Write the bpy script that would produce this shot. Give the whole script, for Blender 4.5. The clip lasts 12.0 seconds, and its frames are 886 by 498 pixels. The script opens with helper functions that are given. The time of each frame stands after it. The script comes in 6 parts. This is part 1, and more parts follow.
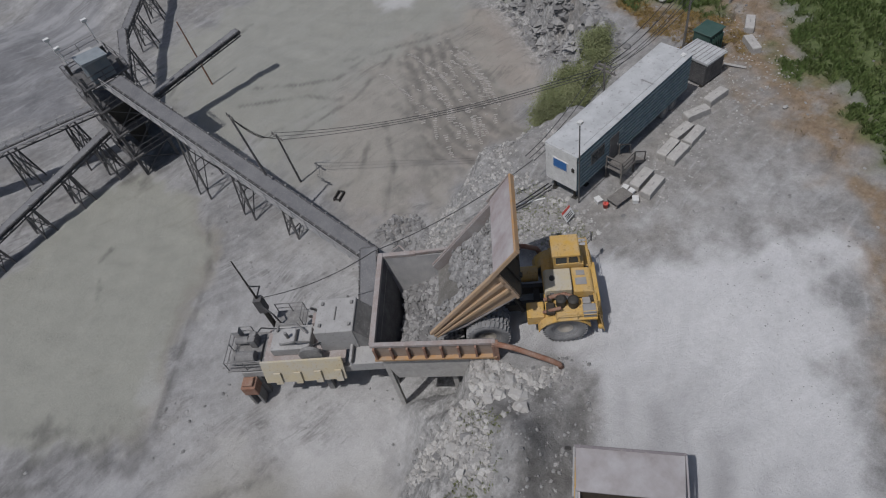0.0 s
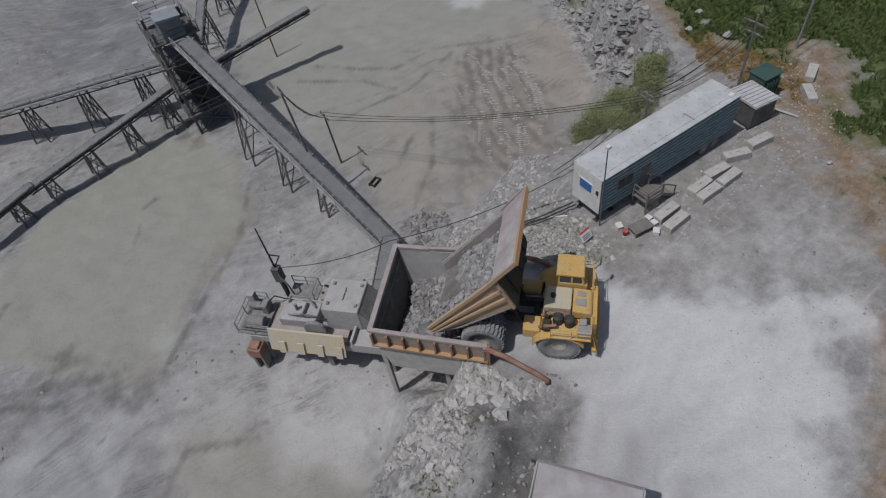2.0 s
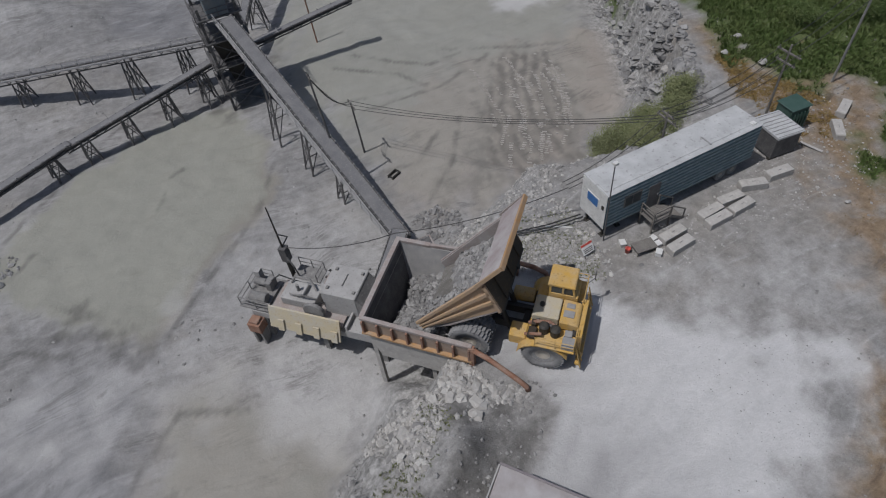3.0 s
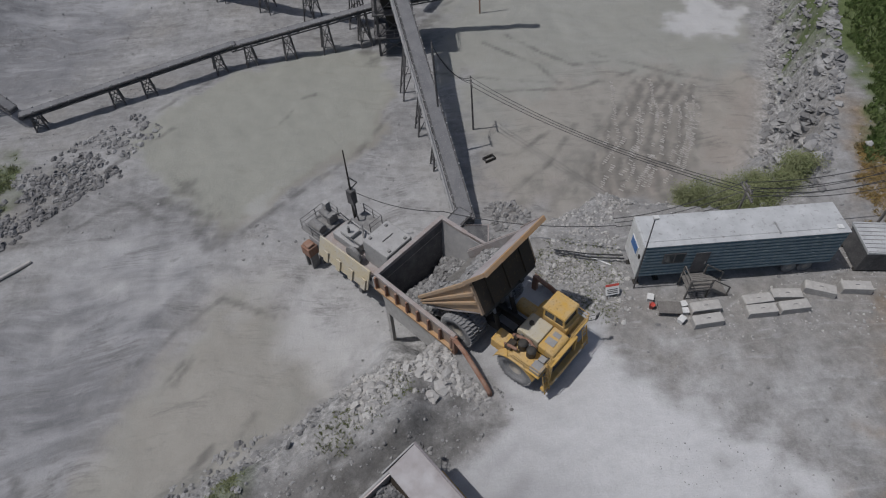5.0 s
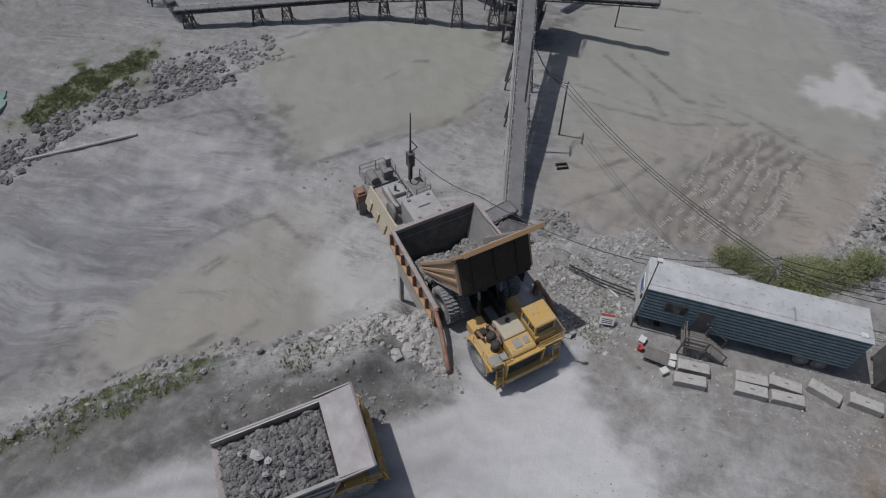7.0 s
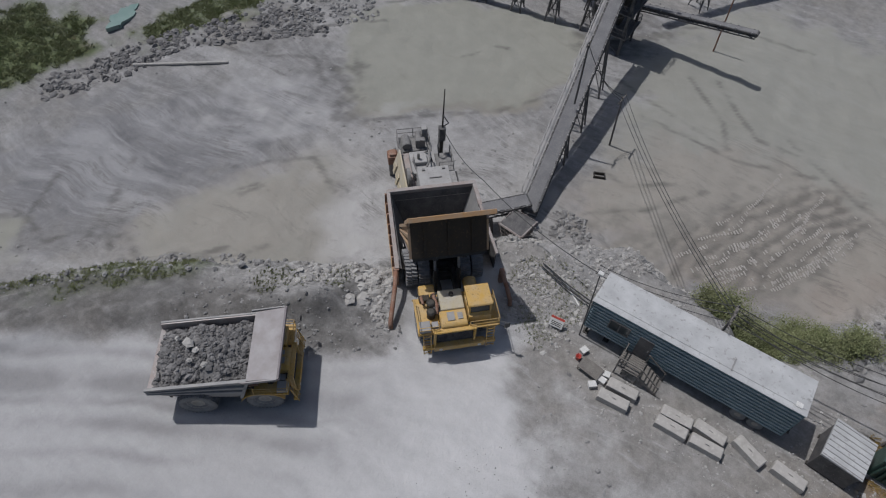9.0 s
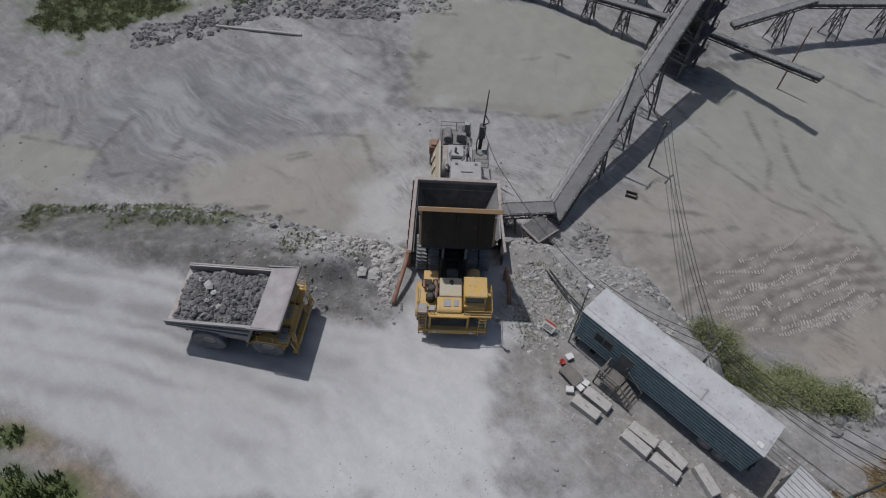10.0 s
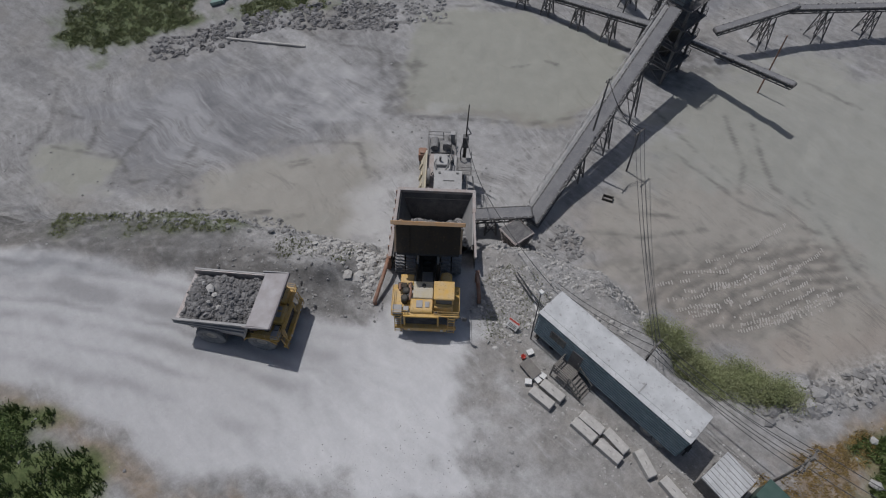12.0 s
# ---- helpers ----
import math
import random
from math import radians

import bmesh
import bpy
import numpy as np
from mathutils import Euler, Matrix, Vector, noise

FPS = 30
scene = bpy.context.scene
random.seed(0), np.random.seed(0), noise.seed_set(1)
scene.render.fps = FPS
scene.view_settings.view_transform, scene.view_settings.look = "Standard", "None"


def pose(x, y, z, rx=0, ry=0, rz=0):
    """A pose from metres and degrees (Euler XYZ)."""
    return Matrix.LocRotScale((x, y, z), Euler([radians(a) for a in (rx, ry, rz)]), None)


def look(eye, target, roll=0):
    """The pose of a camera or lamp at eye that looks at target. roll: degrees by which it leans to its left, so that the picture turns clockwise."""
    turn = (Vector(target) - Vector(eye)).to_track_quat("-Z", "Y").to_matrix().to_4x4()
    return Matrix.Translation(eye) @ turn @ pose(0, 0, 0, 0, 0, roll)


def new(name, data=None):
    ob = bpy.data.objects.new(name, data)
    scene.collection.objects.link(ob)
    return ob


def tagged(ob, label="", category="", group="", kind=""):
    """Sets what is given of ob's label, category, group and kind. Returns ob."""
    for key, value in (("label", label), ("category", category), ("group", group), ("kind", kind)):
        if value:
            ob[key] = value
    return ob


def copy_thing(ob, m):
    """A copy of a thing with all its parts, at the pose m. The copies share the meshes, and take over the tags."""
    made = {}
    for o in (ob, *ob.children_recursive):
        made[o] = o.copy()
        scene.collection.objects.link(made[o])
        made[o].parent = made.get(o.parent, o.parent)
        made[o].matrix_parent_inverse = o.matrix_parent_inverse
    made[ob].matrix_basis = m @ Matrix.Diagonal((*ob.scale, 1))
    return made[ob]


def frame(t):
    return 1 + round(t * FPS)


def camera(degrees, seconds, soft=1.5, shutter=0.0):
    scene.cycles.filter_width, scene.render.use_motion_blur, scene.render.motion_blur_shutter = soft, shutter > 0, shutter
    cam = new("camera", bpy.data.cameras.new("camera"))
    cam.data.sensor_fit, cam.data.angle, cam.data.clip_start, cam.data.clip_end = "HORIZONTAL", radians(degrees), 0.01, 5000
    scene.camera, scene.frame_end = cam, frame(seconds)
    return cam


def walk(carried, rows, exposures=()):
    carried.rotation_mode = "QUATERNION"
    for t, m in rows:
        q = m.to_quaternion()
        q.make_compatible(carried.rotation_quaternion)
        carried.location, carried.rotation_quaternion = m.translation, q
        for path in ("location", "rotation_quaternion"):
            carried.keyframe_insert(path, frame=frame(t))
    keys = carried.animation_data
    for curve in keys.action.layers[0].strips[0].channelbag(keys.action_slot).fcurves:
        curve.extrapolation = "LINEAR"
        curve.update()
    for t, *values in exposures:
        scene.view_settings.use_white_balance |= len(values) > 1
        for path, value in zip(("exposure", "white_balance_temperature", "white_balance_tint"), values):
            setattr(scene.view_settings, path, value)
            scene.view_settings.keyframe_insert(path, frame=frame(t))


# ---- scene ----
cam = camera(70.4, 12.0, soft=1.15)
STOPS, KELVIN = -0.35, 6090
PATH = [
    (0, (-24.98, -19.136, 34.14), (-24.255, -18.07, 32.611), -13.7),
    (0.5, (-24.801, -19.43, 34.499), (-24.102, -18.346, 32.97), -12.8),
    (1, (-24.505, -19.83, 34.554), (-23.823, -18.729, 33.03), -12.1),
    (1.5, (-24.03, -20.365, 34.642), (-23.384, -19.238, 33.121), -10.9),
    (2, (-23.47, -21.057, 34.658), (-22.864, -19.9, 33.142), -9.4),
    (2.5, (-22.564, -21.822, 34.757), (-22.001, -20.642, 33.243), -8.5),
    (3, (-21.662, -22.607, 34.954), (-21.152, -21.4, 33.443), -6.8),
    (3.5, (-20.207, -23.499, 35.362), (-19.812, -22.251, 33.85), -4.6),
    (5.5, (-12.449, -26.05, 36.978), (-12.503, -24.782, 35.431), -0.8),
    (6, (-11.039, -26.506, 37.01), (-11.197, -25.248, 35.463), 1.9),
    (6.5, (-9.103, -26.785, 37.27), (-9.328, -25.544, 35.718), 2.6),
    (7, (-6.899, -26.744, 37.48), (-7.199, -25.528, 35.92), 3.1),
    (9, (3.506, -24.718, 39.118), (2.883, -23.688, 37.521), 3.7),
    (9.5, (5.742, -24.175, 40.253), (5.041, -23.22, 38.642), 4.9),
    (10, (7.315, -23.875, 41.627), (6.563, -22.983, 40.002), 5.9),
    (10.5, (8.496, -23.332, 43.113), (7.733, -22.474, 41.476), 5.4),
    (11, (9.405, -22.996, 44.741), (8.639, -22.161, 43.093), 4.6),
    (11.5, (10.172, -22.671, 46.316), (9.403, -21.856, 44.66), 3.8),
    (12, (11.18, -22.131, 47.394), (10.403, -21.331, 45.734), 2.6),
]
walk(cam, [(t, look(eye, target, roll)) for t, eye, target, roll in PATH], [(0.0, STOPS, KELVIN, 10), (12.0, STOPS, KELVIN, 10)])

# ---- light ----
world = bpy.data.worlds.new("sky")
scene.world = world
world.use_nodes = True
SUN_TO = Vector((-0.47, -0.02, 1.0)).normalized()
sky = world.node_tree.nodes.new("ShaderNodeTexSky")
sky.sky_type, sky.sun_disc = "NISHITA", False
sky.sun_elevation = math.asin(SUN_TO.z)
sky.sun_rotation = math.atan2(SUN_TO.x, SUN_TO.y)
sky.dust_density = 3.0
world.node_tree.nodes["Background"].inputs[1].default_value = 0.073
world.node_tree.links.new(sky.outputs[0], world.node_tree.nodes["Background"].inputs[0])
sun = new("sun", bpy.data.lights.new("sun", "SUN"))
sun.data.energy, sun.data.angle, sun.data.color = 3.45, radians(0.6), (1.0, 0.945, 0.9)
sun.matrix_world = look((-40, 0, 90), Vector((-40, 0, 90)) - SUN_TO)


# ---- materials ----
def nodes_of(name):
    m = bpy.data.materials.new(name)
    m.use_nodes = True
    return m, m.node_tree.nodes, m.node_tree.links, m.node_tree.nodes["Principled BSDF"]


def noise_node(N, L, coord, scale, detail=6.0, rough=0.6):
    n = N.new("ShaderNodeTexNoise")
    n.inputs["Scale"].default_value, n.inputs["Detail"].default_value, n.inputs["Roughness"].default_value = scale, detail, rough
    L.new(coord, n.inputs["Vector"])
    return n.outputs["Fac"]


def ramp(N, L, fac, lo, hi):
    r = N.new("ShaderNodeMapRange")
    r.inputs[1].default_value, r.inputs[2].default_value = lo, hi
    L.new(fac, r.inputs[0])
    return r.outputs[0]


def mix(N, L, fac, a, b, mode="MIX"):
    m = N.new("ShaderNodeMix")
    m.data_type, m.blend_type = "RGBA", mode
    for sock, v in ((m.inputs[0], fac), (m.inputs[6], a), (m.inputs[7], b)):
        if isinstance(v, (int, float)):
            sock.default_value = v
        elif isinstance(v, tuple):
            sock.default_value = (*v, 1.0)
        else:
            L.new(v, sock)
    return m.outputs[2]


def bump(N, L, height, strength, distance, shader):
    b = N.new("ShaderNodeBump")
    b.inputs["Strength"].default_value, b.inputs["Distance"].default_value = strength, distance
    L.new(height, b.inputs["Height"])
    L.new(b.outputs[0], shader.inputs["Normal"])


def surface(name, base, second, rough=0.7, metal=0.0, coarse=1.2, fine=14.0, third=None, amount=0.5, relief=0.015, island=0.0):
    """Two-scale worn surface: base colour, patches of a second, spots of a third (dust or rust)."""
    m, N, L, p = nodes_of(name)
    co = N.new("ShaderNodeNewGeometry").outputs["Position"]
    big, small = noise_node(N, L, co, coarse), noise_node(N, L, co, fine, 8.0)
    col = mix(N, L, ramp(N, L, big, 0.5 - amount * 0.3, 0.75), base, second)
    if third:
        col = mix(N, L, ramp(N, L, small, 0.56, 0.74), col, third)
    col = mix(N, L, 0.35, col, mix(N, L, small, (0.55, 0.55, 0.55), (1.0, 1.0, 1.0)), "MULTIPLY")
    if island:
        g = N.new("ShaderNodeNewGeometry")
        col = mix(N, L, island, col, mix(N, L, g.outputs["Random Per Island"], (0.35, 0.35, 0.36), (1.0, 1.0, 1.0)), "MULTIPLY")
    L.new(col, p.inputs["Base Color"])
    p.inputs["Metallic"].default_value = metal
    r = N.new("ShaderNodeMapRange")
    r.inputs[3].default_value, r.inputs[4].default_value = max(rough - 0.15, 0.05), min(rough + 0.2, 1.0)
    L.new(small, r.inputs[0])
    L.new(r.outputs[0], p.inputs["Roughness"])
    bump(N, L, small, 0.5, relief, p)
    return m


DUST = (0.36, 0.345, 0.32)
YELLOW = surface("yellow_paint", (0.53, 0.32, 0.06), (0.48, 0.36, 0.2), 0.6, 0.0, 1.3, 6, (0.24, 0.15, 0.05))
YELLOW_PALE = surface("faded_yellow_paint", (0.46, 0.40, 0.27), (0.43, 0.41, 0.36), 0.8, 0.0, 1.2, 6, (0.33, 0.25, 0.15))
ORANGE = surface("orange_worn_steel", (0.42, 0.24, 0.10), (0.36, 0.28, 0.2), 0.7, 0.1, 1.5, 12, (0.32, 0.26, 0.2))
RUST = surface("rusty_steel", (0.24, 0.12, 0.075), (0.30, 0.21, 0.16), 0.8, 0.1, 1.4, 10, (0.36, 0.29, 0.25))
BEIGE = surface("dusty_ochre_steel", (0.42, 0.29, 0.17), (0.36, 0.27, 0.2), 0.75, 0.0, 1.6, 9, (0.27, 0.16, 0.09))
TRAY = surface("worn_tray_steel", (0.40, 0.38, 0.37), (0.31, 0.26, 0.24), 0.55, 0.35, 0.9, 10, (0.48, 0.46, 0.44))
TRAY_PLAIN = surface("dusty_plate_steel", (0.47, 0.45, 0.45), (0.25, 0.19, 0.185), 0.6, 0.1, 0.75, 5, (0.36, 0.31, 0.3), amount=0.7)
DARK = surface("oily_dark_steel", (0.035, 0.033, 0.03), (0.06, 0.055, 0.045), 0.6, 0.3, 2.0, 14, (0.11, 0.1, 0.085))
BROWNED = surface("grimy_brown_steel", (0.04, 0.029, 0.018), (0.025, 0.022, 0.018), 0.75, 0.0, 1.2, 7, (0.11, 0.075, 0.04))
STEEL = surface("dusty_grey_steel", (0.25, 0.25, 0.25), (0.36, 0.35, 0.335), 0.65, 0.2, 1.1, 12, DUST)
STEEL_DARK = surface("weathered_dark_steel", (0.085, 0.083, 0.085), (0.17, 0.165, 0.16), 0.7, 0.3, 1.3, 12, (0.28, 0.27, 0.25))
DULL = surface("dull_brown_steel", (0.29, 0.215, 0.16), (0.34, 0.29, 0.245), 0.8, 0.05, 1.3, 8, (0.2, 0.135, 0.1))
FRAME = surface("whitened_hopper_steel", (0.34, 0.315, 0.30), (0.27, 0.21, 0.185), 0.7, 0.1, 1.4, 11, (0.45, 0.43, 0.41))
BELT = surface("dusty_belt", (0.14, 0.14, 0.145), (0.2, 0.2, 0.2), 0.9, 0.0, 0.8, 10, (0.30, 0.295, 0.285))
RUBBER = surface("dusty_rubber", (0.16, 0.16, 0.162), (0.27, 0.27, 0.265), 0.9, 0.0, 2.0, 12, (0.3, 0.3, 0.295))
RIM = surface("dusty_rim", (0.33, 0.30, 0.25), (0.42, 0.4, 0.36), 0.7, 0.1, 3.0, 14)
CABLE = surface("black_cable", (0.025, 0.025, 0.027), (0.05, 0.05, 0.05), 0.6)
TEAL = surface("faded_teal_cladding", (0.095, 0.175, 0.21), (0.19, 0.26, 0.285), 0.55, 0.1, 1.1, 16, (0.24, 0.27, 0.28))
ROOFW = surface("dusty_white_roof", (0.52, 0.53, 0.53), (0.33, 0.335, 0.335), 0.65, 0.0, 0.7, 3.2, (0.22, 0.215, 0.205), amount=0.8)
WHITE = surface("chipped_white_paint", (0.66, 0.66, 0.64), (0.5, 0.5, 0.48), 0.6, 0.0, 2.0, 10, (0.3, 0.29, 0.27))
TEAL_PALE = surface("sun_bleached_teal", (0.25, 0.32, 0.345), (0.13, 0.185, 0.215), 0.55, 0.1, 1.4, 4, (0.36, 0.39, 0.40), amount=0.7)
BLUE = surface("blue_blind", (0.03, 0.12, 0.33), (0.05, 0.17, 0.4), 0.3, 0.0, 2.0, 9)
CONCRETE = surface("pale_concrete", (0.42, 0.405, 0.38), (0.32, 0.31, 0.29), 0.9, 0.0, 1.8, 5, (0.5, 0.48, 0.45))
WOODGREY = surface("weathered_timber", (0.13, 0.12, 0.11), (0.2, 0.19, 0.17), 0.85, 0.0, 2.0, 15, (0.3, 0.28, 0.26))
GREEN = surface("dark_green_paint", (0.035, 0.075, 0.06), (0.06, 0.1, 0.085), 0.5, 0.0, 1.5, 10)
RED = surface("red_plastic", (0.52, 0.07, 0.05), (0.4, 0.09, 0.07), 0.5, 0.0, 3.0, 12)
ROCK = surface("broken_limestone", (0.34, 0.335, 0.325), (0.25, 0.245, 0.235), 0.9, 0.0, 0.9, 7, (0.46, 0.455, 0.44), relief=0.05, island=0.75)
ROCK_PALE = surface("pale_limestone", (0.48, 0.47, 0.445), (0.36, 0.345, 0.32), 0.9, 0.0, 0.7, 5, (0.55, 0.54, 0.515), relief=0.06, island=0.6)
ROCK_DUST = surface("dusty_broken_rock", (0.24, 0.235, 0.23), (0.18, 0.175, 0.17), 0.9, 0.0, 0.9, 7, (0.36, 0.355, 0.35), relief=0.05, island=0.8)
FINES = surface("damp_rock_fines", (0.12, 0.112, 0.098), (0.19, 0.182, 0.168), 0.95, 0.0, 1.6, 9, (0.3, 0.29, 0.275), relief=0.06)
LEAF = surface("leaf_green", (0.095, 0.15, 0.035), (0.14, 0.18, 0.055), 0.7, 0.0, 0.35, 3, (0.19, 0.19, 0.085), island=0.45)
LEAF_DUSTY = surface("dusty_leaf_green", (0.19, 0.22, 0.09), (0.24, 0.25, 0.13), 0.8, 0.0, 0.5, 4, (0.27, 0.26, 0.16), island=0.25)
BARK = surface("bark", (0.12, 0.09, 0.065), (0.18, 0.15, 0.12), 0.9)

glass_mat, _N, _L, _p = nodes_of("cab_glass")
_p.inputs["Base Color"].default_value = (0.03, 0.04, 0.045, 1)
_p.inputs["Roughness"].default_value, _p.inputs["IOR"].default_value = 0.12, 1.5
GLASS = glass_mat


# ---- mesh tools ----
class Shape:
    """Collects solid pieces into one mesh."""

    def __init__(self):
        self.v, self.f = [], []

    def add(self, verts, faces):
        o = len(self.v)
        self.v += [tuple(p) for p in verts]
        self.f += [tuple(o + i for i in q) for q in faces]
        return self

    def hexa(self, c):
        """Eight corners: four below and four above, both counter-clockwise from above."""
        return self.add(c, [(3, 2, 1, 0), (4, 5, 6, 7), (0, 1, 5, 4), (1, 2, 6, 5), (2, 3, 7, 6), (3, 0, 4, 7)])

    def box(self, x0, x1, y0, y1, z0, z1):
        return self.hexa([(x0, y0, z0), (x1, y0, z0), (x1, y1, z0), (x0, y1, z0), (x0, y0, z1), (x1, y0, z1), (x1, y1, z1), (x0, y1, z1)])

    def beam(self, p, q, w, h=None):
        """A bar of section w x h from p to q."""
        p, q, h = Vector(p), Vector(q), h or w
        d = (q - p).normalized()
        s = d.cross(Vector((0, 0, 1)))
        s = s.normalized() if s.length > 1e-4 else Vector((1, 0, 0))
        u = s.cross(d)
        a, b = s * w / 2, u * h / 2
        return self.hexa([p - a - b, p + a - b, q + a - b, q - a - b, p - a + b, p + a + b, q + a + b, q - a + b])

    def rod(self, p, q, r, n=10, r2=None):
        p, q = Vector(p), Vector(q)
        m = (q - p).to_track_quat("Z", "Y").to_matrix()
        r2 = r if r2 is None else r2
        ring = [m @ Vector((math.cos(2 * math.pi * i / n), math.sin(2 * math.pi * i / n), 0)) for i in range(n)]
        self.add([p + c * r for c in ring] + [q + c * r2 for c in ring], [(i, (i + 1) % n, n + (i + 1) % n, n + i) for i in range(n)] + [tuple(range(n))[::-1], tuple(range(n, 2 * n))])
        return self

    def pipe(self, pts, r, n=8):
        """One bent tube through the points."""
        pts = [Vector(p) for p in pts]
        verts, faces = [], []
        side = None
        for k, p in enumerate(pts):
            d = (pts[min(k + 1, len(pts) - 1)] - pts[max(k - 1, 0)]).normalized()
            if side is None:
                side = d.cross(Vector((0, 0, 1)) if abs(d.z) < 0.9 else Vector((1, 0, 0)))
            side = (side - d * side.dot(d)).normalized()
            up = d.cross(side)
            verts += [p + (side * math.cos(i * math.tau / n) + up * math.sin(i * math.tau / n)) * r for i in range(n)]
        for k in range(len(pts) - 1):
            faces += [(k * n + i, k * n + (i + 1) % n, (k + 1) * n + (i + 1) % n, (k + 1) * n + i) for i in range(n)]
        faces += [tuple(range(n))[::-1], tuple(range((len(pts) - 1) * n, len(pts) * n))]
        return self.add(verts, faces) or self

    def prism(self, profile, y0, y1):
        """A profile of (x, z), counter-clockwise seen from -y, drawn out from y0 to y1."""
        n = len(profile)
        return self.add([(x, y0, z) for x, z in profile] + [(x, y1, z) for x, z in profile], [tuple(range(n)), tuple(range(2 * n - 1, n - 1, -1))] + [(i, n + i, n + (i + 1) % n, (i + 1) % n) for i in range(n)])

    def turned(self, profile, axis_p, axis_d, n=28):
        """A profile of (radius, offset) turned about an axis."""
        q = Vector(axis_d).to_track_quat("Z", "Y").to_matrix()
        k = len(profile)
        verts = [Vector(axis_p) + q @ Vector((r * math.cos(2 * math.pi * i / n), r * math.sin(2 * math.pi * i / n), o)) for i in range(n) for r, o in profile]
        return self.add(verts, [(i * k + j, ((i + 1) % n) * k + j, ((i + 1) % n) * k + j + 1, i * k + j + 1) for i in range(n) for j in range(k - 1)])

    def rock(self, c, size, rng):
        """An angular lump with flat facets."""
        a = rng.uniform(0, 6.28)
        sx, sy, sz = size * rng.uniform(0.7, 1.3), size * rng.uniform(0.6, 1.1), size * rng.uniform(0.45, 0.85)
        verts = []
        for n, zz, rr in ((5, -0.5, 0.8), (5, 0.15, 1.0), (4, 0.8, 0.5)):
            ph = rng.uniform(0, 6.28)
            for i in range(n):
                t = ph + 6.283 * i / n
                r = rr * rng.uniform(0.75, 1.1)
                x, y = r * math.cos(t) * sx / 2, r * math.sin(t) * sy / 2
                verts.append((c[0] + x * math.cos(a) - y * math.sin(a), c[1] + x * math.sin(a) + y * math.cos(a), c[2] + zz * sz / 2 * rng.uniform(0.8, 1.2)))
        f = [(4, 3, 2, 1, 0), (10, 11, 12, 13)]
        f += [(i, (i + 1) % 5, 5 + (i + 1) % 5, 5 + i) for i in range(5)]
        f += [(5, 6, 11, 10), (6, 7, 11), (7, 8, 12, 11), (8, 9, 13, 12), (9, 5, 10, 13)]
        return self.add(verts, f)


def mesh_of(name, shape, material, bevel=0.0, smooth=False):
    me = bpy.data.meshes.new(name)
    me.from_pydata(shape.v, [], shape.f)
    if bevel or smooth:
        bm = bmesh.new()
        bm.from_mesh(me)
        bmesh.ops.recalc_face_normals(bm, faces=bm.faces)
        if bevel:
            edges = [e for e in bm.edges if len(e.link_faces) == 2 and e.calc_face_angle(0) > 0.5]
            bmesh.ops.bevel(bm, geom=edges, offset=bevel, segments=1, affect="EDGES", clamp_overlap=True)
        bm.to_mesh(me)
        bm.free()
    if smooth:
        me.polygons.foreach_set("use_smooth", [True] * len(me.polygons))
    me.materials.append(material)
    me.update()
    return me


def part(name, shape, material, parent, label="", bevel=0.0, smooth=False):
    ob = new(name, mesh_of(name, shape, material, bevel, smooth))
    ob.parent = parent
    return tagged(ob, label)


def thing(name, label, category, m=None, group=""):
    ob = new(name)
    ob.matrix_world = m or Matrix.Identity(4)
    ob.empty_display_size = 0.3
    return tagged(ob, label, category, group)


def solid(name, shape, material, label, category, group="", kind="", bevel=0.0, smooth=False, m=None):
    ob = new(name, mesh_of(name, shape, material, bevel, smooth))
    if m:
        ob.matrix_world = m
    return tagged(ob, label, category, group, kind)


# ---- the lie of the land ----
SLURRY_W = [(-61, -14), (-57.6, 0.4), (-46.8, 12.3), (-38.7, 17.2), (-33.6, 13.9), (-34.8, 6.5), (-38.3, -1.3), (-40.7, -7.8), (-48, -15.6)]
SLURRY_N = [(-19.4, 92), (-28, 66), (-19, 60), (-14, 69), (-3, 85), (-8, 96)]
SLURRY_FAR = [(-95, 60), (-76, 36), (-60, 32), (-53, 46), (-50, 60), (-70, 80)]
POND_WEST = [(-58, -20), (-52.5, -23.5), (-47, -18), (-49.5, -14.5), (-55, -16.5)]
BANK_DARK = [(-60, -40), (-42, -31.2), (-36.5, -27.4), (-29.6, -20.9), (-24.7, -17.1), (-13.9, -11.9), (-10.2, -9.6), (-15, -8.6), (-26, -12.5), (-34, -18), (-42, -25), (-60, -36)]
DARKS = [[(-7, 13.5), (6, 17), (11, 24), (13, 31), (6, 27), (-2, 20)], [(-54, 21), (-50.6, 26), (-46.6, 20.5), (-50, 17)], [(-20, 41), (-13, 43), (-9, 50), (-15, 55), (-21, 50)], [(-41, 22.8), (-36.5, 20.4), (-32.3, 14.6), (-33, 12.8), (-37, 16.2), (-42, 19.5)], [(3, 17), (14, 27), (13.5, 18), (8, 14)], [(-16.5, -9.5), (-11, -9.5), (-11.5, -7.4), (-15.5, -6.5)]]
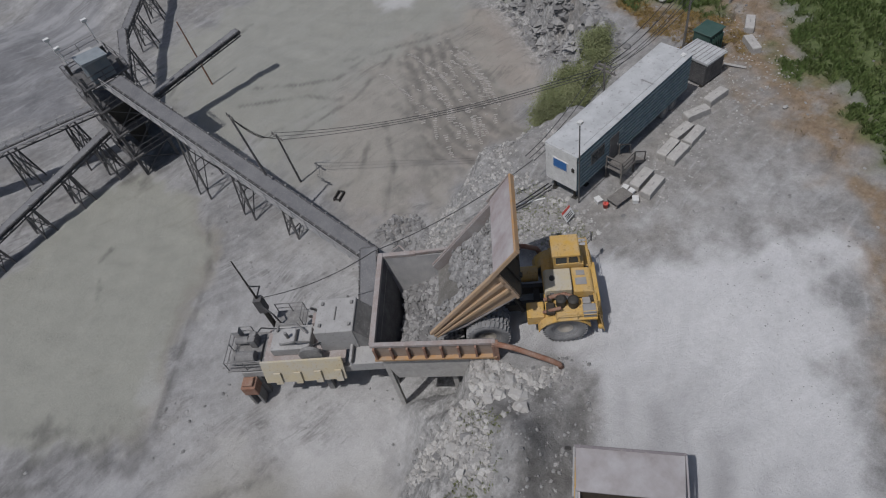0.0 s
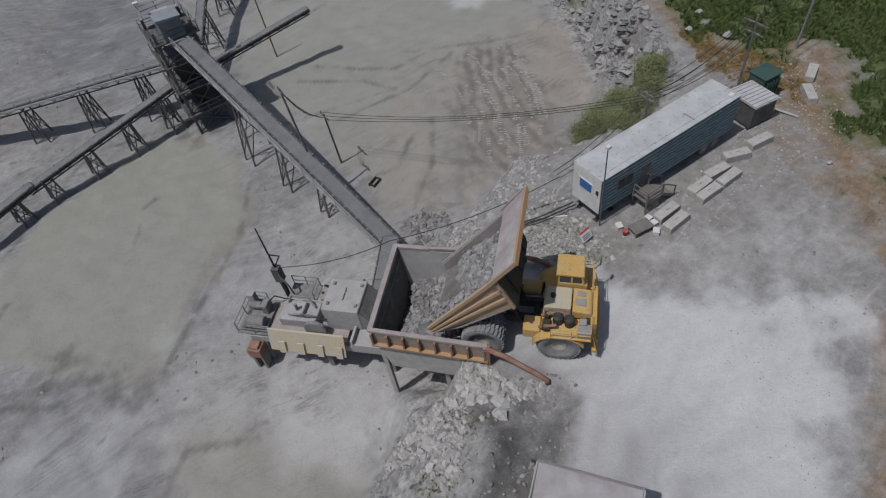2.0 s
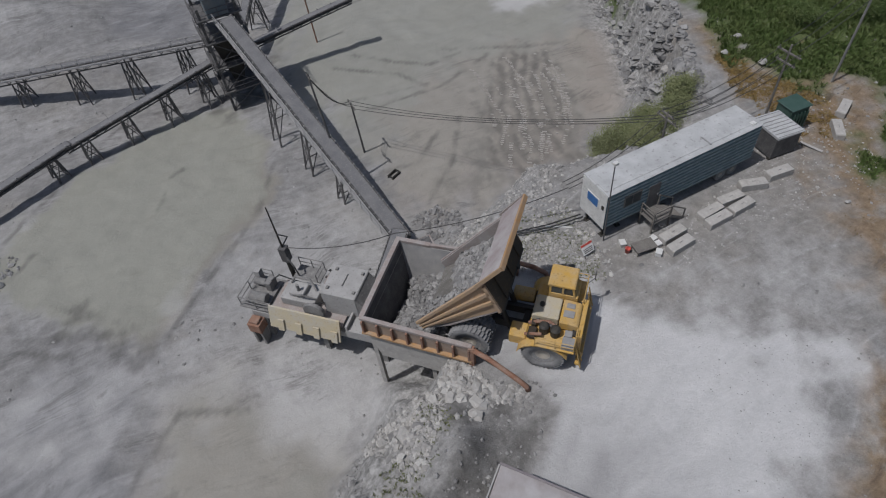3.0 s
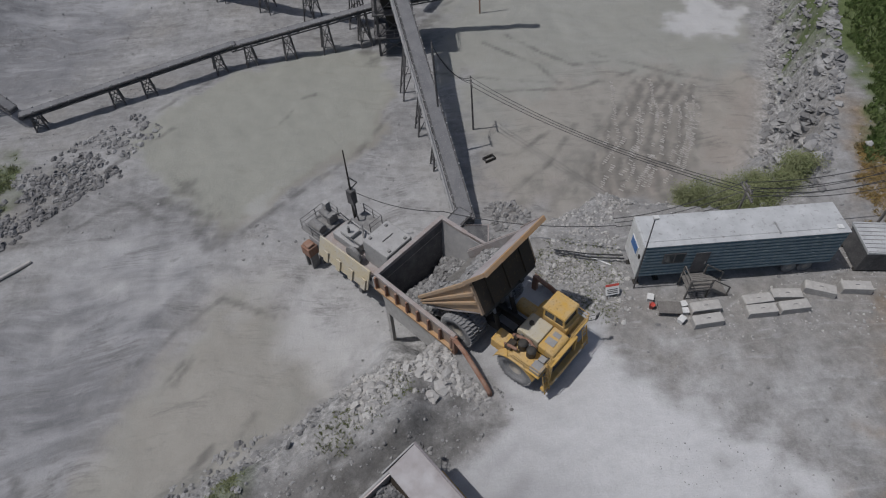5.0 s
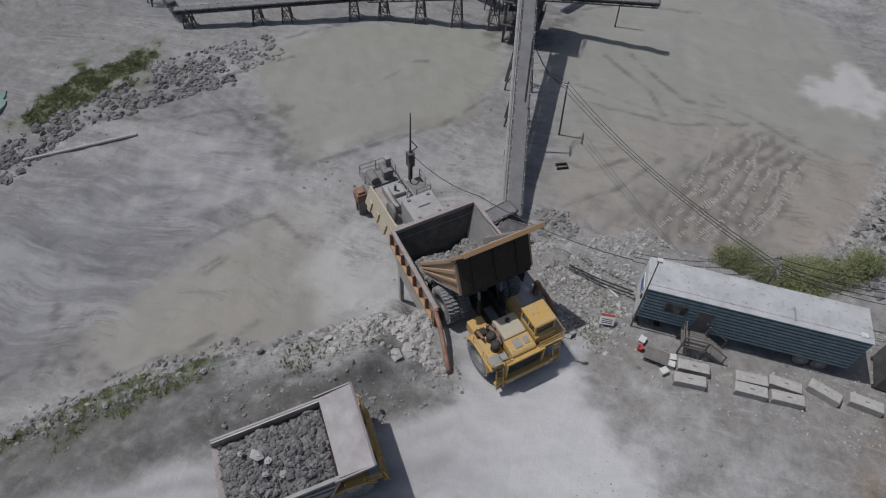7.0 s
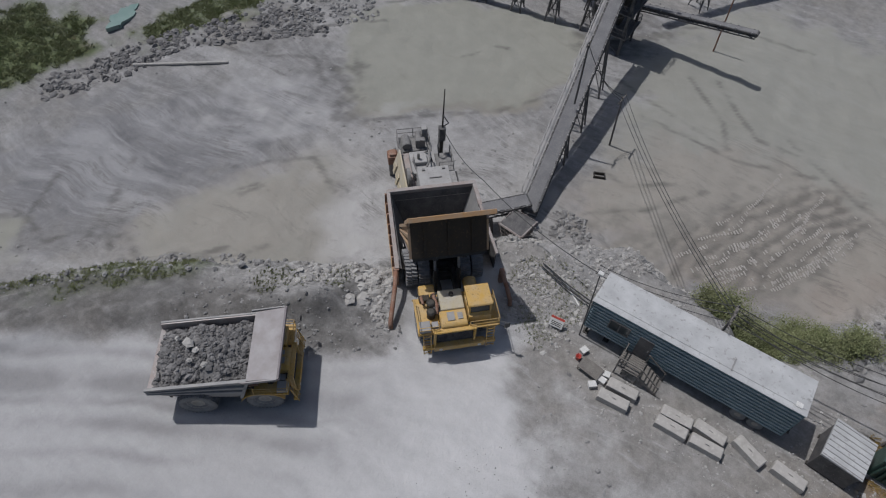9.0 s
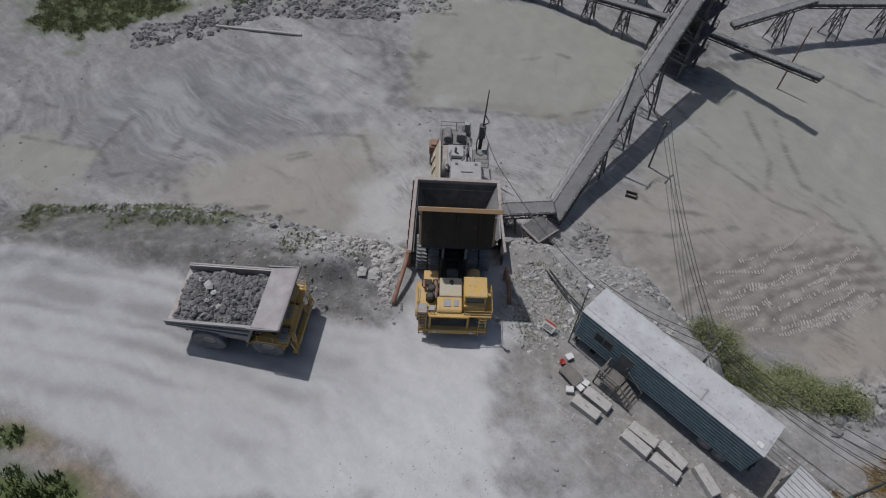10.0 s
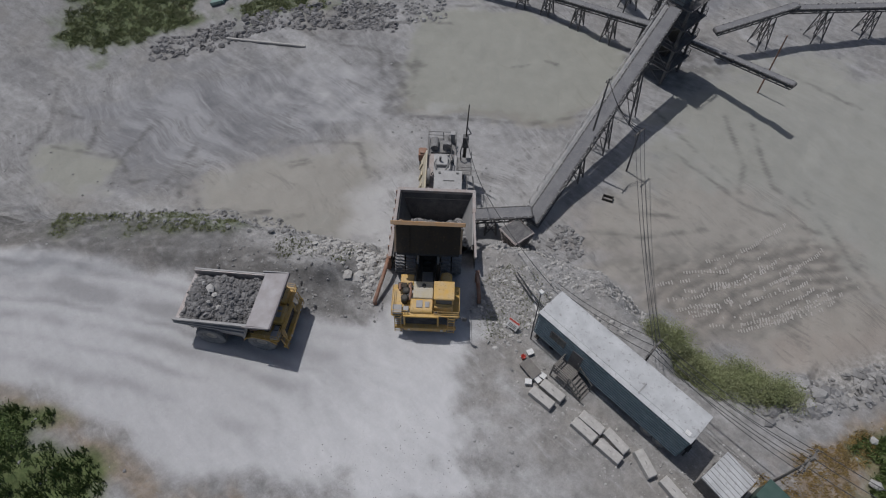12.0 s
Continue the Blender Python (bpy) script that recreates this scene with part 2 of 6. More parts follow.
RUTS = [[(-52, -9), (-50, -14), (-47, -17)], [(-62, -16), (-57, -13), (-54, -16)], [(-46, -6), (-44, -10), (-40, -12)], [(-48, -3), (-45, -7), (-43, -13)], [(-66, -14), (-60, -18), (-58, -22)], [(-44, -13), (-40, -10), (-37, -11.5)], [(-38, -12.5), (-33, -9.5), (-31, -6)], [(-56, 18), (-50, 22), (-45, 27)], [(-48, 17), (-43, 20), (-39, 17)], [(-60, 12), (-54, 15), (-49, 16)], [(-11.7, 38.2), (3.3, 34.5)], [(-7, 34), (4, 33.2), (12, 36)], [(-5.3, 44), (1, 38.5), (2.8, 34.2)], [(-2, 45), (5, 38), (9.5, 38.3)], [(-40, 24), (-31.5, 15), (-20.5, 25), (-17, 31)], [(-9, 24), (-4, 23), (1, 27)], [(-6, 17), (-1, 21), (3, 27)], [(-45, 33), (-37, 41), (-27, 44)], [(-38.5, 2), (-32, 7.5), (-27.5, 5)], [(-36, -1), (-34.5, 1.5)], [(-35, -0.5), (-33.7, 1.6)], [(-57, -19), (-50, -14), (-46, -15), (-42, -9)], [(8, 40), (16, 35), (21, 33)], [(-12, 52), (-4, 57), (6, 58)], [(-34, 44.5), (-29, 48), (-22, 47)], [(-31, -8), (-28, -4)], [(-43, 29), (-41, 31)], [(-29, 31), (-28, 33)], [(-27, 35), (-25.5, 35.6)]]
RIM_LINE = [(-160, -95), (-70, -46), (-40, -28.5), (-34.8, -21.8), (-28.9, -15.2), (-23.6, -11.1), (-18.8, -7.7), (-16.2, -5.4), (-13.9, -4.6), (-13.4, -2.0), (-9.6, 2.2), (-7.6, 4.2), (-3.85, 6.25), (0.94, 8.2), (5.4, 7.4), (10, 5.6), (14.9, 5.6), (18.3, 9.2), (22.3, 15.4), (27.5, 25), (36, 45), (53, 80), (145, 220)]
BANK_LINE = [(140, 30), (60, 8), (33, -2), (19, -13), (7.5, -19), (-0.3, -21), (-6, -25.6), (-14.5, -30), (-21, -31.5), (-25.5, -34.2), (-60, -52.5), (-160, -105)]
ROAD = [(-160, -98), (-70, -47.5), (-37.8, -28.3), (-32.4, -23.5), (-24, -17.8), (-13.3, -11.9), (-9.5, -9.2), (-11.8, -2.8), (-7.5, 1.6), (-3.6, -3.5), (-0.5, -7.5), (3.6, -10.5), (7, -15.2), (3, -17.2), (-1.9, -20.4), (-6.3, -22.9), (-10, -27.3), (-15.2, -28.6), (-21, -30.4), (-25.5, -33.4), (-60, -51), (-160, -103)]
POND = [(-33, 14.8), (-41, 22.5), (-45.7, 30.5), (-42, 36), (-38, 39), (-26, 45), (-18.5, 44), (-16.5, 34), (-18.2, 27), (-24.5, 21.8)]
POND_LOW = [(-40, -8.3), (-38.5, -2.6), (-33.3, 5), (-31.6, 9.5), (-28.7, 8.8), (-26.2, 4.6), (-20.5, 1.5), (-23.1, -3.1), (-33.1, -11.4), (-38.6, -10.9)]
SILT_EAST = [(-12, 46), (-8, 30), (-6.5, 19), (-3, 15.5), (6, 16.5), (16, 20), (23, 32), (29, 45), (20, 64), (-4, 64)]
TAN = [(-9, 17), (-5, 31), (6, 37), (17, 36), (26, 34), (23, 22), (16, 17), (6, 14.5), (-3, 14)]
PUDDLE = [(14, 20), (17, 30), (24, 35), (28, 32), (23, 22), (18, 17.5)]
PALE = [(18, 44), (24, 41), (29, 47), (24, 52)]
# dusty ground west of the hopper, with airborne haze painted into its colour
HAZE_PATCH = [(-27, 7), (-24, 11.5), (-20, 9.5), (-15.5, 4.5), (-13, 1), (-15.5, -2.5), (-22, -2), (-26, 2)]
APRON = [(-30, 17), (-22, 22), (-13, 24), (-8, 14), (-12, 5), (-16, 0), (-22, -2), (-26, 4), (-34, 10)]
GRASS_NE = [(28.5, 19), (25.6, 14.5), (24.6, 12), (25, 9.5), (25.8, 5.2), (29.7, 4.8), (31.5, 1.8), (29, -1.8), (25, -2.4), (22, -5), (22.5, -7.5), (18, -12.4), (15.6, -14.8), (20, -24), (60, -25), (95, 0), (95, 90), (40, 60), (28, 30)]
GRASS_NEAR = [(28.5, 19), (25.6, 14.5), (24.6, 12), (25, 9.5), (25.8, 5.2), (29.7, 4.8), (31.5, 1.8), (29, -1.8), (25, -2.4), (22, -5), (22.5, -7.5), (18, -12.4), (15.6, -14.8), (20, -22), (48, -14), (55, 12), (48, 40), (34, 40)]
THICKET = [(7.2, 8.8), (11.3, 12.7), (14, 14), (17.5, 14), (18.8, 12.3), (17.5, 10), (14, 8.3), (9.7, 8)]
BROWN_SW = [(-27, -34.2), (-20.5, -31.2), (-15, -29.3), (-9, -28.2), (-9, -30.2), (-15, -31.3), (-20.5, -33), (-27, -36)]
# pad beside the road: pale dust, and the white haze above it as colour
DUST_HAZE_PAD = [(-3.5, -2.5), (3, -5), (9, -7), (14, -10), (11, -14.5), (3, -11), (-1, -8)]
CHURNED = [(2.2, 14.8), (2.6, 20), (5.9, 28), (11.5, 34.5), (17.2, 35), (17.2, 29), (13.3, 19.6), (9, 15.4)]
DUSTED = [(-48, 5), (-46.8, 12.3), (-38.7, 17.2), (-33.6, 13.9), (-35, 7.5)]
GRASS_W = [(-37, -24.4), (-30.5, -16.5), (-26, -12.5), (-28, -10.5), (-33, -13.5), (-40, -21.5)]
GRASS_SW = [(-60, -52.3), (-25.5, -34.8), (-20.4, -32.4), (-15, -30.8), (-11, -31), (-10, -60), (-60, -80)]
GRASS_FAR = [(-64.5, 12), (-63, 20), (-57.5, 28.5), (-54.9, 25.5), (-57.8, 17.3), (-60.5, 9.5)]
GRASS_FAR_W = [(-68.5, -8), (-67, -2), (-66.3, 6.5), (-69, 9.5), (-78, 6), (-80, -4), (-74, -10)]
BROWN_E = [(21, 2.5), (22, 8), (25, 20), (28, 12), (32.5, 3), (24.5, -6), (18.5, -13.5), (12.8, -12), (16.5, -6.5), (19.5, -1.5)]
BROWN_S = [(13, -13.5), (5.5, -18.2), (-1, -21.6), (-5.5, -24.6), (-9, -29), (-2, -35), (16, -26)]
ROUGH = [(-13.5, -3), (-16.5, -4), (-24, -10.5), (-13.8, -11.4), (-9.6, -8.6), (-11.5, -6)]


def signed(X, Y, poly, closed=True):
    """Distance to a polygon's outline, positive inside; for an open line, plain distance."""
    best, inside = np.full(X.shape, 1e9), np.zeros(X.shape, bool)
    ends = list(zip(poly, poly[1:] + poly[:1])) if closed else list(zip(poly, poly[1:]))
    for (x0, y0), (x1, y1) in ends:
        dx, dy = x1 - x0, y1 - y0
        t = np.clip(((X - x0) * dx + (Y - y0) * dy) / (dx * dx + dy * dy), 0, 1)
        best = np.minimum(best, np.hypot(X - x0 - t * dx, Y - y0 - t * dy))
        if closed and y0 != y1:
            cross = (y0 > Y) != (y1 > Y)
            inside ^= cross & (X < (x1 - x0) * (Y - y0) / (y1 - y0) + x0)
    return np.where(inside, best, -best) if closed else best


_gr = np.random.default_rng(5)
_WAVES = [(_gr.uniform(0, 6.28), _gr.uniform(0, 6.28), 1.0) for _ in range(60)]


def ripple(X, Y, size, seed=0, octaves=4):
    """Smooth uneven field of about -1 to 1 with features of the given size."""
    out, amp = np.zeros(np.shape(X)), 0.5
    for o in range(octaves):
        k = 2 * math.pi / (size / 2**o)
        for j in range(5):
            a, ph, _ = _WAVES[(seed * 7 + o * 5 + j) % 60]
            out = out + amp * 0.55 * np.sin(k * (X * math.cos(a) + Y * math.sin(a)) * (0.7 + 0.12 * j) + ph * 3)
        amp *= 0.55
    return out


def step(v):
    v = np.clip(v, 0, 1)
    return v * v * (3 - 2 * v)


PAD = RIM_LINE + [(600, 220), (600, -600), (-600, -600), (-600, -95)]
BANK = BANK_LINE + [(-600, -105), (-600, -600), (600, -600), (600, 30)]


def ground_z(X, Y):
    X, Y = np.asarray(X, float), np.asarray(Y, float)
    d = signed(X, Y, PAD) + 0.5 * ripple(X, Y, 7, 1)
    bay = step(1.4 - np.hypot(X + 11.6, Y - 0.2) / 5.0)
    cliff = step((X - 18.5) / 2.5) * step((Y - 11) / 4)
    wide = 6.5 - 5.2 * bay - 3.6 * cliff
    wide = wide + 2.5 * step((-24 - X) / 10)
    pit = -7.5 + 0.12 * ripple(X, Y, 14, 2) + 0.05 * ripple(X, Y, 3.2, 3) - 1.2 * step((-30 - X) / 14) * step((14 - Y) / 12)
    pit = pit + 5.0 * step((-62 - X) / 40) + 3.0 * step((Y - 95) / 60)
    fall = step(-d / wide)
    pad = 0.03 * ripple(X, Y, 6, 4)
    berm = step(1 - np.abs(d - 2.6) / 2.6) * step((-13.5 - X) / 3) * (0.75 + 0.3 * ripple(X, Y, 5, 5))
    heap = 0.9 * np.exp(-(((X + 16.3) / 2.6) ** 2 + ((Y + 9.2) / 1.9) ** 2))
    b = signed(X, Y, BANK)
    bank = step((b + 0.5) / 6) * (1.3 + 0.5 * ripple(X, Y, 9, 6)) + np.clip(b - 6, 0, 200) * 0.02
    z = (pad + berm + heap + bank) * (1 - fall) + pit * fall
    crag = np.exp(-((d + wide * 0.4) / (wide * 0.4)) ** 2)
    z = z + crag * (0.35 * ripple(X, Y, 2.6, 7) + 0.16 * ripple(X, Y, 1.1, 8)) * (1 - bay)
    for cx, cy, r, h in ((-84, 52, 22, 8), (-38, 78, 26, 6), (10, 96, 24, 6)):
        z = z + h * np.clip(1 - np.hypot(X - cx, Y - cy) / r, 0, 1) ** 1.2
    return z


def gz(x, y):
    return float(ground_z(np.array([x]), np.array([y]))[0])


def axis(lo, hi, cell, far):
    mid = list(np.arange(lo, hi + 1e-6, cell))
    out, s = [], cell
    while (out[-1] if out else 0) < far:
        s *= 1.35
        out.append((out[-1] if out else 0) + s)
    return np.array([lo - v for v in reversed(out)] + mid + [hi + v for v in out])


def build_ground():
    xs, ys = axis(-72, 44, 0.36, 2500), axis(-42, 88, 0.36, 2500)
    X, Y = np.meshgrid(xs, ys)
    Z = ground_z(X, Y)
    nx, ny = len(xs), len(ys)
    me = bpy.data.meshes.new("ground")
    idx = np.arange(nx * ny).reshape(ny, nx)
    quads = np.stack([idx[:-1, :-1], idx[:-1, 1:], idx[1:, 1:], idx[1:, :-1]], -1).reshape(-1, 4)
    me.vertices.add(nx * ny)
    me.vertices.foreach_set("co", np.stack([X, Y, Z], -1).astype(np.float32).ravel())
    me.loops.add(quads.size)
    me.loops.foreach_set("vertex_index", quads.astype(np.int32).ravel())
    me.polygons.add(len(quads))
    me.polygons.foreach_set("loop_start", np.arange(0, quads.size, 4, dtype=np.int32))
    me.update(calc_edges=True)
    me.validate()
    me.polygons.foreach_set("use_smooth", [True] * len(me.polygons))
    wob = ripple(X, Y, 5, 9)

    def zone(poly, soft, wobble=0.6):
        return step((signed(X, Y, poly) + wobble * wob) / soft + 0.5)

    d = signed(X, Y, PAD)
    east = step((X + 6) / 9)
    road = step((signed(X, Y, ROAD) + (0.5 + 1.3 * east) * wob) / (1.5 + 2.5 * east) + 0.5)
    edge = signed(X, Y, [(-160, -98), (-70, -47.5), (-37.8, -28.3), (-32.4, -23.5), (-24, -17.8), (-13.3, -11.9), (-9.5, -9.2), (-4, -12), (6, -20)], False) + 0.35 * ripple(X, Y, 11, 3)
    band = sum(a * np.exp(-(((edge - c) / w) ** 2)) for c, w, a in ((1.3, 0.35, 0.7), (3.2, 0.8, 1.0), (4.6, 0.3, 0.6), (6.1, 0.5, 0.8), (8.0, 0.3, 0.5), (10.2, 0.6, 0.6)))
    band = np.clip((band * (0.6 + 0.5 * ripple(X, Y, 9, 6)) + 0.36) * step((-2 - X) / 13), 0, 1)
    ruts = np.zeros(X.shape)
    for line in RUTS:
        reach = signed(X, Y, line, False) + 0.12 * ripple(X, Y, 2.2, 2)
        ruts = np.maximum(ruts, step(1.25 - reach / 0.34) * np.clip(0.6 + 0.6 * ripple(X, Y, 3.5, 4), 0, 1))
    darks = np.maximum.reduce([zone(q, 2.5, 1.6) * (0.55 if q[0][0] > -8 else 1.0) for q in DARKS])
    dark = np.clip(np.maximum(ruts, darks * np.clip(0.6 + 0.8 * ripple(X, Y, 2.4, 1), 0, 1)), 0, 1)
    dark = np.maximum(dark, zone(CHURNED, 2.5, 1.4) * np.clip(0.55 + 0.45 * np.sin((0.94 * (X - 0.04 * (Y - 24) ** 2 * 0.5) - 0.33 * Y) * 4.2 + 1.5 * ripple(X, Y, 6, 5)) + 0.4 * ripple(X, Y, 1.8, 3), 0, 1))
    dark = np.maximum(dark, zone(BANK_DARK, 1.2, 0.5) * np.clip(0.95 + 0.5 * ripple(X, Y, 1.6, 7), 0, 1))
    slurry = np.maximum.reduce([zone(SLURRY_W, 9, 2.5), zone(SLURRY_N, 4, 1.0), zone(SLURRY_FAR, 6, 1.5)])
    pitline = step(1 - np.abs(signed(X, Y, POND) - 0.3 + 0.9 * wob) / 1.1) * 0.7 * step((X - Y + 58) / 18)
    grass = np.maximum.reduce([zone(GRASS_NE, 3, 1.4), zone(GRASS_W, 2.5, 1.4) * 0.6, zone(GRASS_SW, 2.5, 1.2), zone(GRASS_FAR, 3, 1.6) * 0.8, zone(GRASS_FAR_W, 3, 1.6) * 0.9, zone(THICKET, 2.5, 1.2) * 0.75, step((np.hypot(X + 20, Y - 20) - 110) / 40) * 0.8])
    brown = np.maximum.reduce([zone(BROWN_E, 4, 1.6), zone(BROWN_S, 2.5, 1.2), zone(BROWN_SW, 1.5, 0.7) * 0.65])
    mud = np.maximum.reduce([zone(POND, 1.6, 0.9), zone(POND_LOW, 2.4, 1.2) * 0.9, zone(POND_WEST, 2.0, 1.0), zone(SILT_EAST, 6, 2.5) * 0.8])
    tan = np.maximum.reduce([zone(TAN, 6, 2.0) * 0.85, zone(CHURNED, 2.5, 1.0), zone(PUDDLE, 1.5, 0.5), zone(POND_LOW, 5, 1.5) * 0.8])
    mud = mud * (1 - 0.6 * tan)
    rubble = np.maximum(step(1 - np.abs(d + 2.5) / 4.0), zone(ROUGH, 1.5, 0.8) * 0.45)
    # pale silt and dust, plus the haze patches painted as whiter ground
    pale = np.maximum.reduce([zone(PALE, 2, 1.2), zone(APRON, 5, 2.0) * 0.45, zone(HAZE_PATCH, 5, 1.0) * 0.85, zone(DUST_HAZE_PAD, 4.5, 2.4) * np.clip(0.55 + 0.5 * ripple(X, Y, 4, 7), 0, 0.8), zone(DUSTED, 5, 2.5) * np.clip(0.35 + 0.3 * ripple(X, Y, 5, 2), 0, 1)])
    pit = step((-d - 4) / 3)
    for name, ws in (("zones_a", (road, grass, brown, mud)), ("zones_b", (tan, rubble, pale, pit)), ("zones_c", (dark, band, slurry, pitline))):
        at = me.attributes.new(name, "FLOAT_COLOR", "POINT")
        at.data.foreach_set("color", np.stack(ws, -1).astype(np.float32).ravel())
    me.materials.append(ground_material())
    return tagged(new("ground", me), "grey limestone quarry ground with pale haul road", "ground", "", "structure")


def ground_material():
    m, N, L, p = nodes_of("quarry_ground")
    geo = N.new("ShaderNodeNewGeometry").outputs["Position"]

    def zones(name):
        a = N.new("ShaderNodeAttribute")
        a.attribute_name = name
        s = N.new("ShaderNodeSeparateColor")
        L.new(a.outputs["Color"], s.inputs[0])
        return (*s.outputs[:3], a.outputs["Alpha"])

    road, grass, brown, mud = zones("zones_a")
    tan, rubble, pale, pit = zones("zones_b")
    dark, band, slurry, pitline = zones("zones_c")
    # drawn-out coordinates give scraper and tyre streaks
    warp = N.new("ShaderNodeTexNoise")
    warp.inputs["Scale"].default_value = 0.05
    L.new(geo, warp.inputs["Vector"])
    bent = N.new("ShaderNodeVectorMath")
    bent.operation = "MULTIPLY_ADD"
    bent.inputs[1].default_value = (11, 11, 0)
    L.new(warp.outputs["Color"], bent.inputs[0])
    L.new(geo, bent.inputs[2])

    def streak(angle, stretch, scale):
        mp = N.new("ShaderNodeMapping")
        mp.inputs["Rotation"].default_value = (0, 0, radians(angle))
        mp.inputs["Scale"].default_value = (1.0 / stretch, 1.0, 1.0)
        L.new(bent.outputs[0], mp.inputs["Vector"])
        return noise_node(N, L, mp.outputs[0], scale, 7.0, 0.62)

    n_big, n_mid = noise_node(N, L, geo, 0.09, 6.0), noise_node(N, L, geo, 0.45, 8.0, 0.65)
    n_fine, n_grain = noise_node(N, L, geo, 2.6, 8.0, 0.7), noise_node(N, L, geo, 13.0, 5.0, 0.7)
    s_pit, s_road = streak(32, 5.0, 0.9), streak(-36, 6.0, 0.9)
    s_cross, s_broad = streak(-48, 7.0, 1.6), streak(30, 4.0, 0.24)
    n_patch = noise_node(N, L, bent.outputs[0], 0.2, 9.0, 0.72)
    n_clod = noise_node(N, L, geo, 1.1, 9.0, 0.75)
    bare = mix(N, L, ramp(N, L, n_mid, 0.3, 0.7), (0.235, 0.232, 0.226), (0.345, 0.342, 0.336))
    bare = mix(N, L, ramp(N, L, n_big, 0.42, 0.62), bare, (0.275, 0.262, 0.243))
    bare = mix(N, L, ramp(N, L, s_cross, 0.56, 0.72), bare, (0.40, 0.397, 0.39))
    pitc = mix(N, L, ramp(N, L, n_patch, 0.36, 0.64), (0.19, 0.187, 0.183), (0.30, 0.297, 0.292))
    pitc = mix(N, L, ramp(N, L, s_pit, 0.5, 0.8), pitc, (0.315, 0.312, 0.307))
    pitc = mix(N, L, ramp(N, L, s_cross, 0.52, 0.85), pitc, (0.345, 0.342, 0.336))
    pitc = mix(N, L, ramp(N, L, n_big, 0.48, 0.66), pitc, (0.26, 0.25, 0.232))
    pitc = mix(N, L, ramp(N, L, n_patch, 0.60, 0.72), pitc, (0.2, 0.196, 0.188))
    pitc = mix(N, L, ramp(N, L, s_broad, 0.5, 0.66), pitc, (0.34, 0.337, 0.33))
    col = mix(N, L, pit, bare, pitc)
    slc = mix(N, L, ramp(N, L, n_patch, 0.36, 0.66), (0.14, 0.14, 0.144), (0.23, 0.23, 0.234))
    slc = mix(N, L, ramp(N, L, s_pit, 0.56, 0.74), slc, (0.30, 0.30, 0.303))
    slc = mix(N, L, ramp(N, L, s_cross, 0.58, 0.9), slc, (0.34, 0.34, 0.34))
    slc = mix(N, L, ramp(N, L, s_broad, 0.46, 0.62), slc, (0.285, 0.285, 0.288))
    col = mix(N, L, slurry, col, slc)
    tanc = mix(N, L, ramp(N, L, n_mid, 0.3, 0.7), (0.245, 0.22, 0.193), (0.30, 0.272, 0.24))
    tanc = mix(N, L, ramp(N, L, s_cross, 0.58, 0.72), tanc, (0.19, 0.172, 0.152))
    col = mix(N, L, tan, col, tanc)
    mudc = mix(N, L, ramp(N, L, n_mid, 0.25, 0.75), (0.23, 0.23, 0.2), (0.27, 0.269, 0.234))
    mudc = mix(N, L, ramp(N, L, s_pit, 0.6, 0.8), mudc, (0.215, 0.208, 0.178))
    col = mix(N, L, mud, col, mudc)
    col = mix(N, L, pitline, col, (0.185, 0.165, 0.14))
    # whitens silt and dust, and lays in the painted haze
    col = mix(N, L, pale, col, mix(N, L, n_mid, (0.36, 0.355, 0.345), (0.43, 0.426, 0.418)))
    rub = mix(N, L, ramp(N, L, n_fine, 0.38, 0.62), (0.19, 0.187, 0.178), (0.45, 0.443, 0.428))
    col = mix(N, L, rubble, col, rub)
    brn = mix(N, L, ramp(N, L, n_fine, 0.3, 0.7), (0.19, 0.133, 0.082), (0.30, 0.23, 0.155))
    brn = mix(N, L, ramp(N, L, s_road, 0.56, 0.68), brn, (0.11, 0.08, 0.055))
    brn = mix(N, L, ramp(N, L, n_mid, 0.5, 0.66), brn, (0.3, 0.275, 0.24))
    col = mix(N, L, brown, col, brn)
    roadc = mix(N, L, ramp(N, L, s_road, 0.3, 0.7), (0.445, 0.443, 0.442), (0.515, 0.513, 0.51))
    roadc = mix(N, L, ramp(N, L, n_mid, 0.58, 0.8), roadc, (0.40, 0.397, 0.392))
    roadc = mix(N, L, band, roadc, (0.265, 0.263, 0.262))
    col = mix(N, L, road, col, roadc)
    grs = mix(N, L, ramp(N, L, n_fine, 0.3, 0.7), (0.07, 0.105, 0.03), (0.13, 0.155, 0.06))
    grs = mix(N, L, ramp(N, L, n_mid, 0.6, 0.72), grs, (0.17, 0.135, 0.07))
    col = mix(N, L, grass, col, grs)
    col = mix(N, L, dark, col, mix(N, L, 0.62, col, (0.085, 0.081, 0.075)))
    calm = mud
    for zone_fac, share in ((road, 0.6), (tan, 0.45), (slurry, 0.4), (pit, 0.22), (pale, 0.2)):
        k = N.new("ShaderNodeMath")
        k.operation, k.inputs[1].default_value = "MULTIPLY_ADD", share
        L.new(zone_fac, k.inputs[0])
        L.new(calm, k.inputs[2])
        calm = k.outputs[0]
    smooth = N.new("ShaderNodeMath")
    smooth.operation, smooth.inputs[0].default_value = "SUBTRACT", 0.78
    L.new(calm, smooth.inputs[1])
    smooth.use_clamp = True
    # thin scrapes and ruts, none on the smooth silt
    off = N.new("ShaderNodeMath")
    off.operation, off.use_clamp = "SUBTRACT", True
    L.new(pit, off.inputs[0])
    L.new(mud, off.inputs[1])
    bare_pit = off.outputs[0]
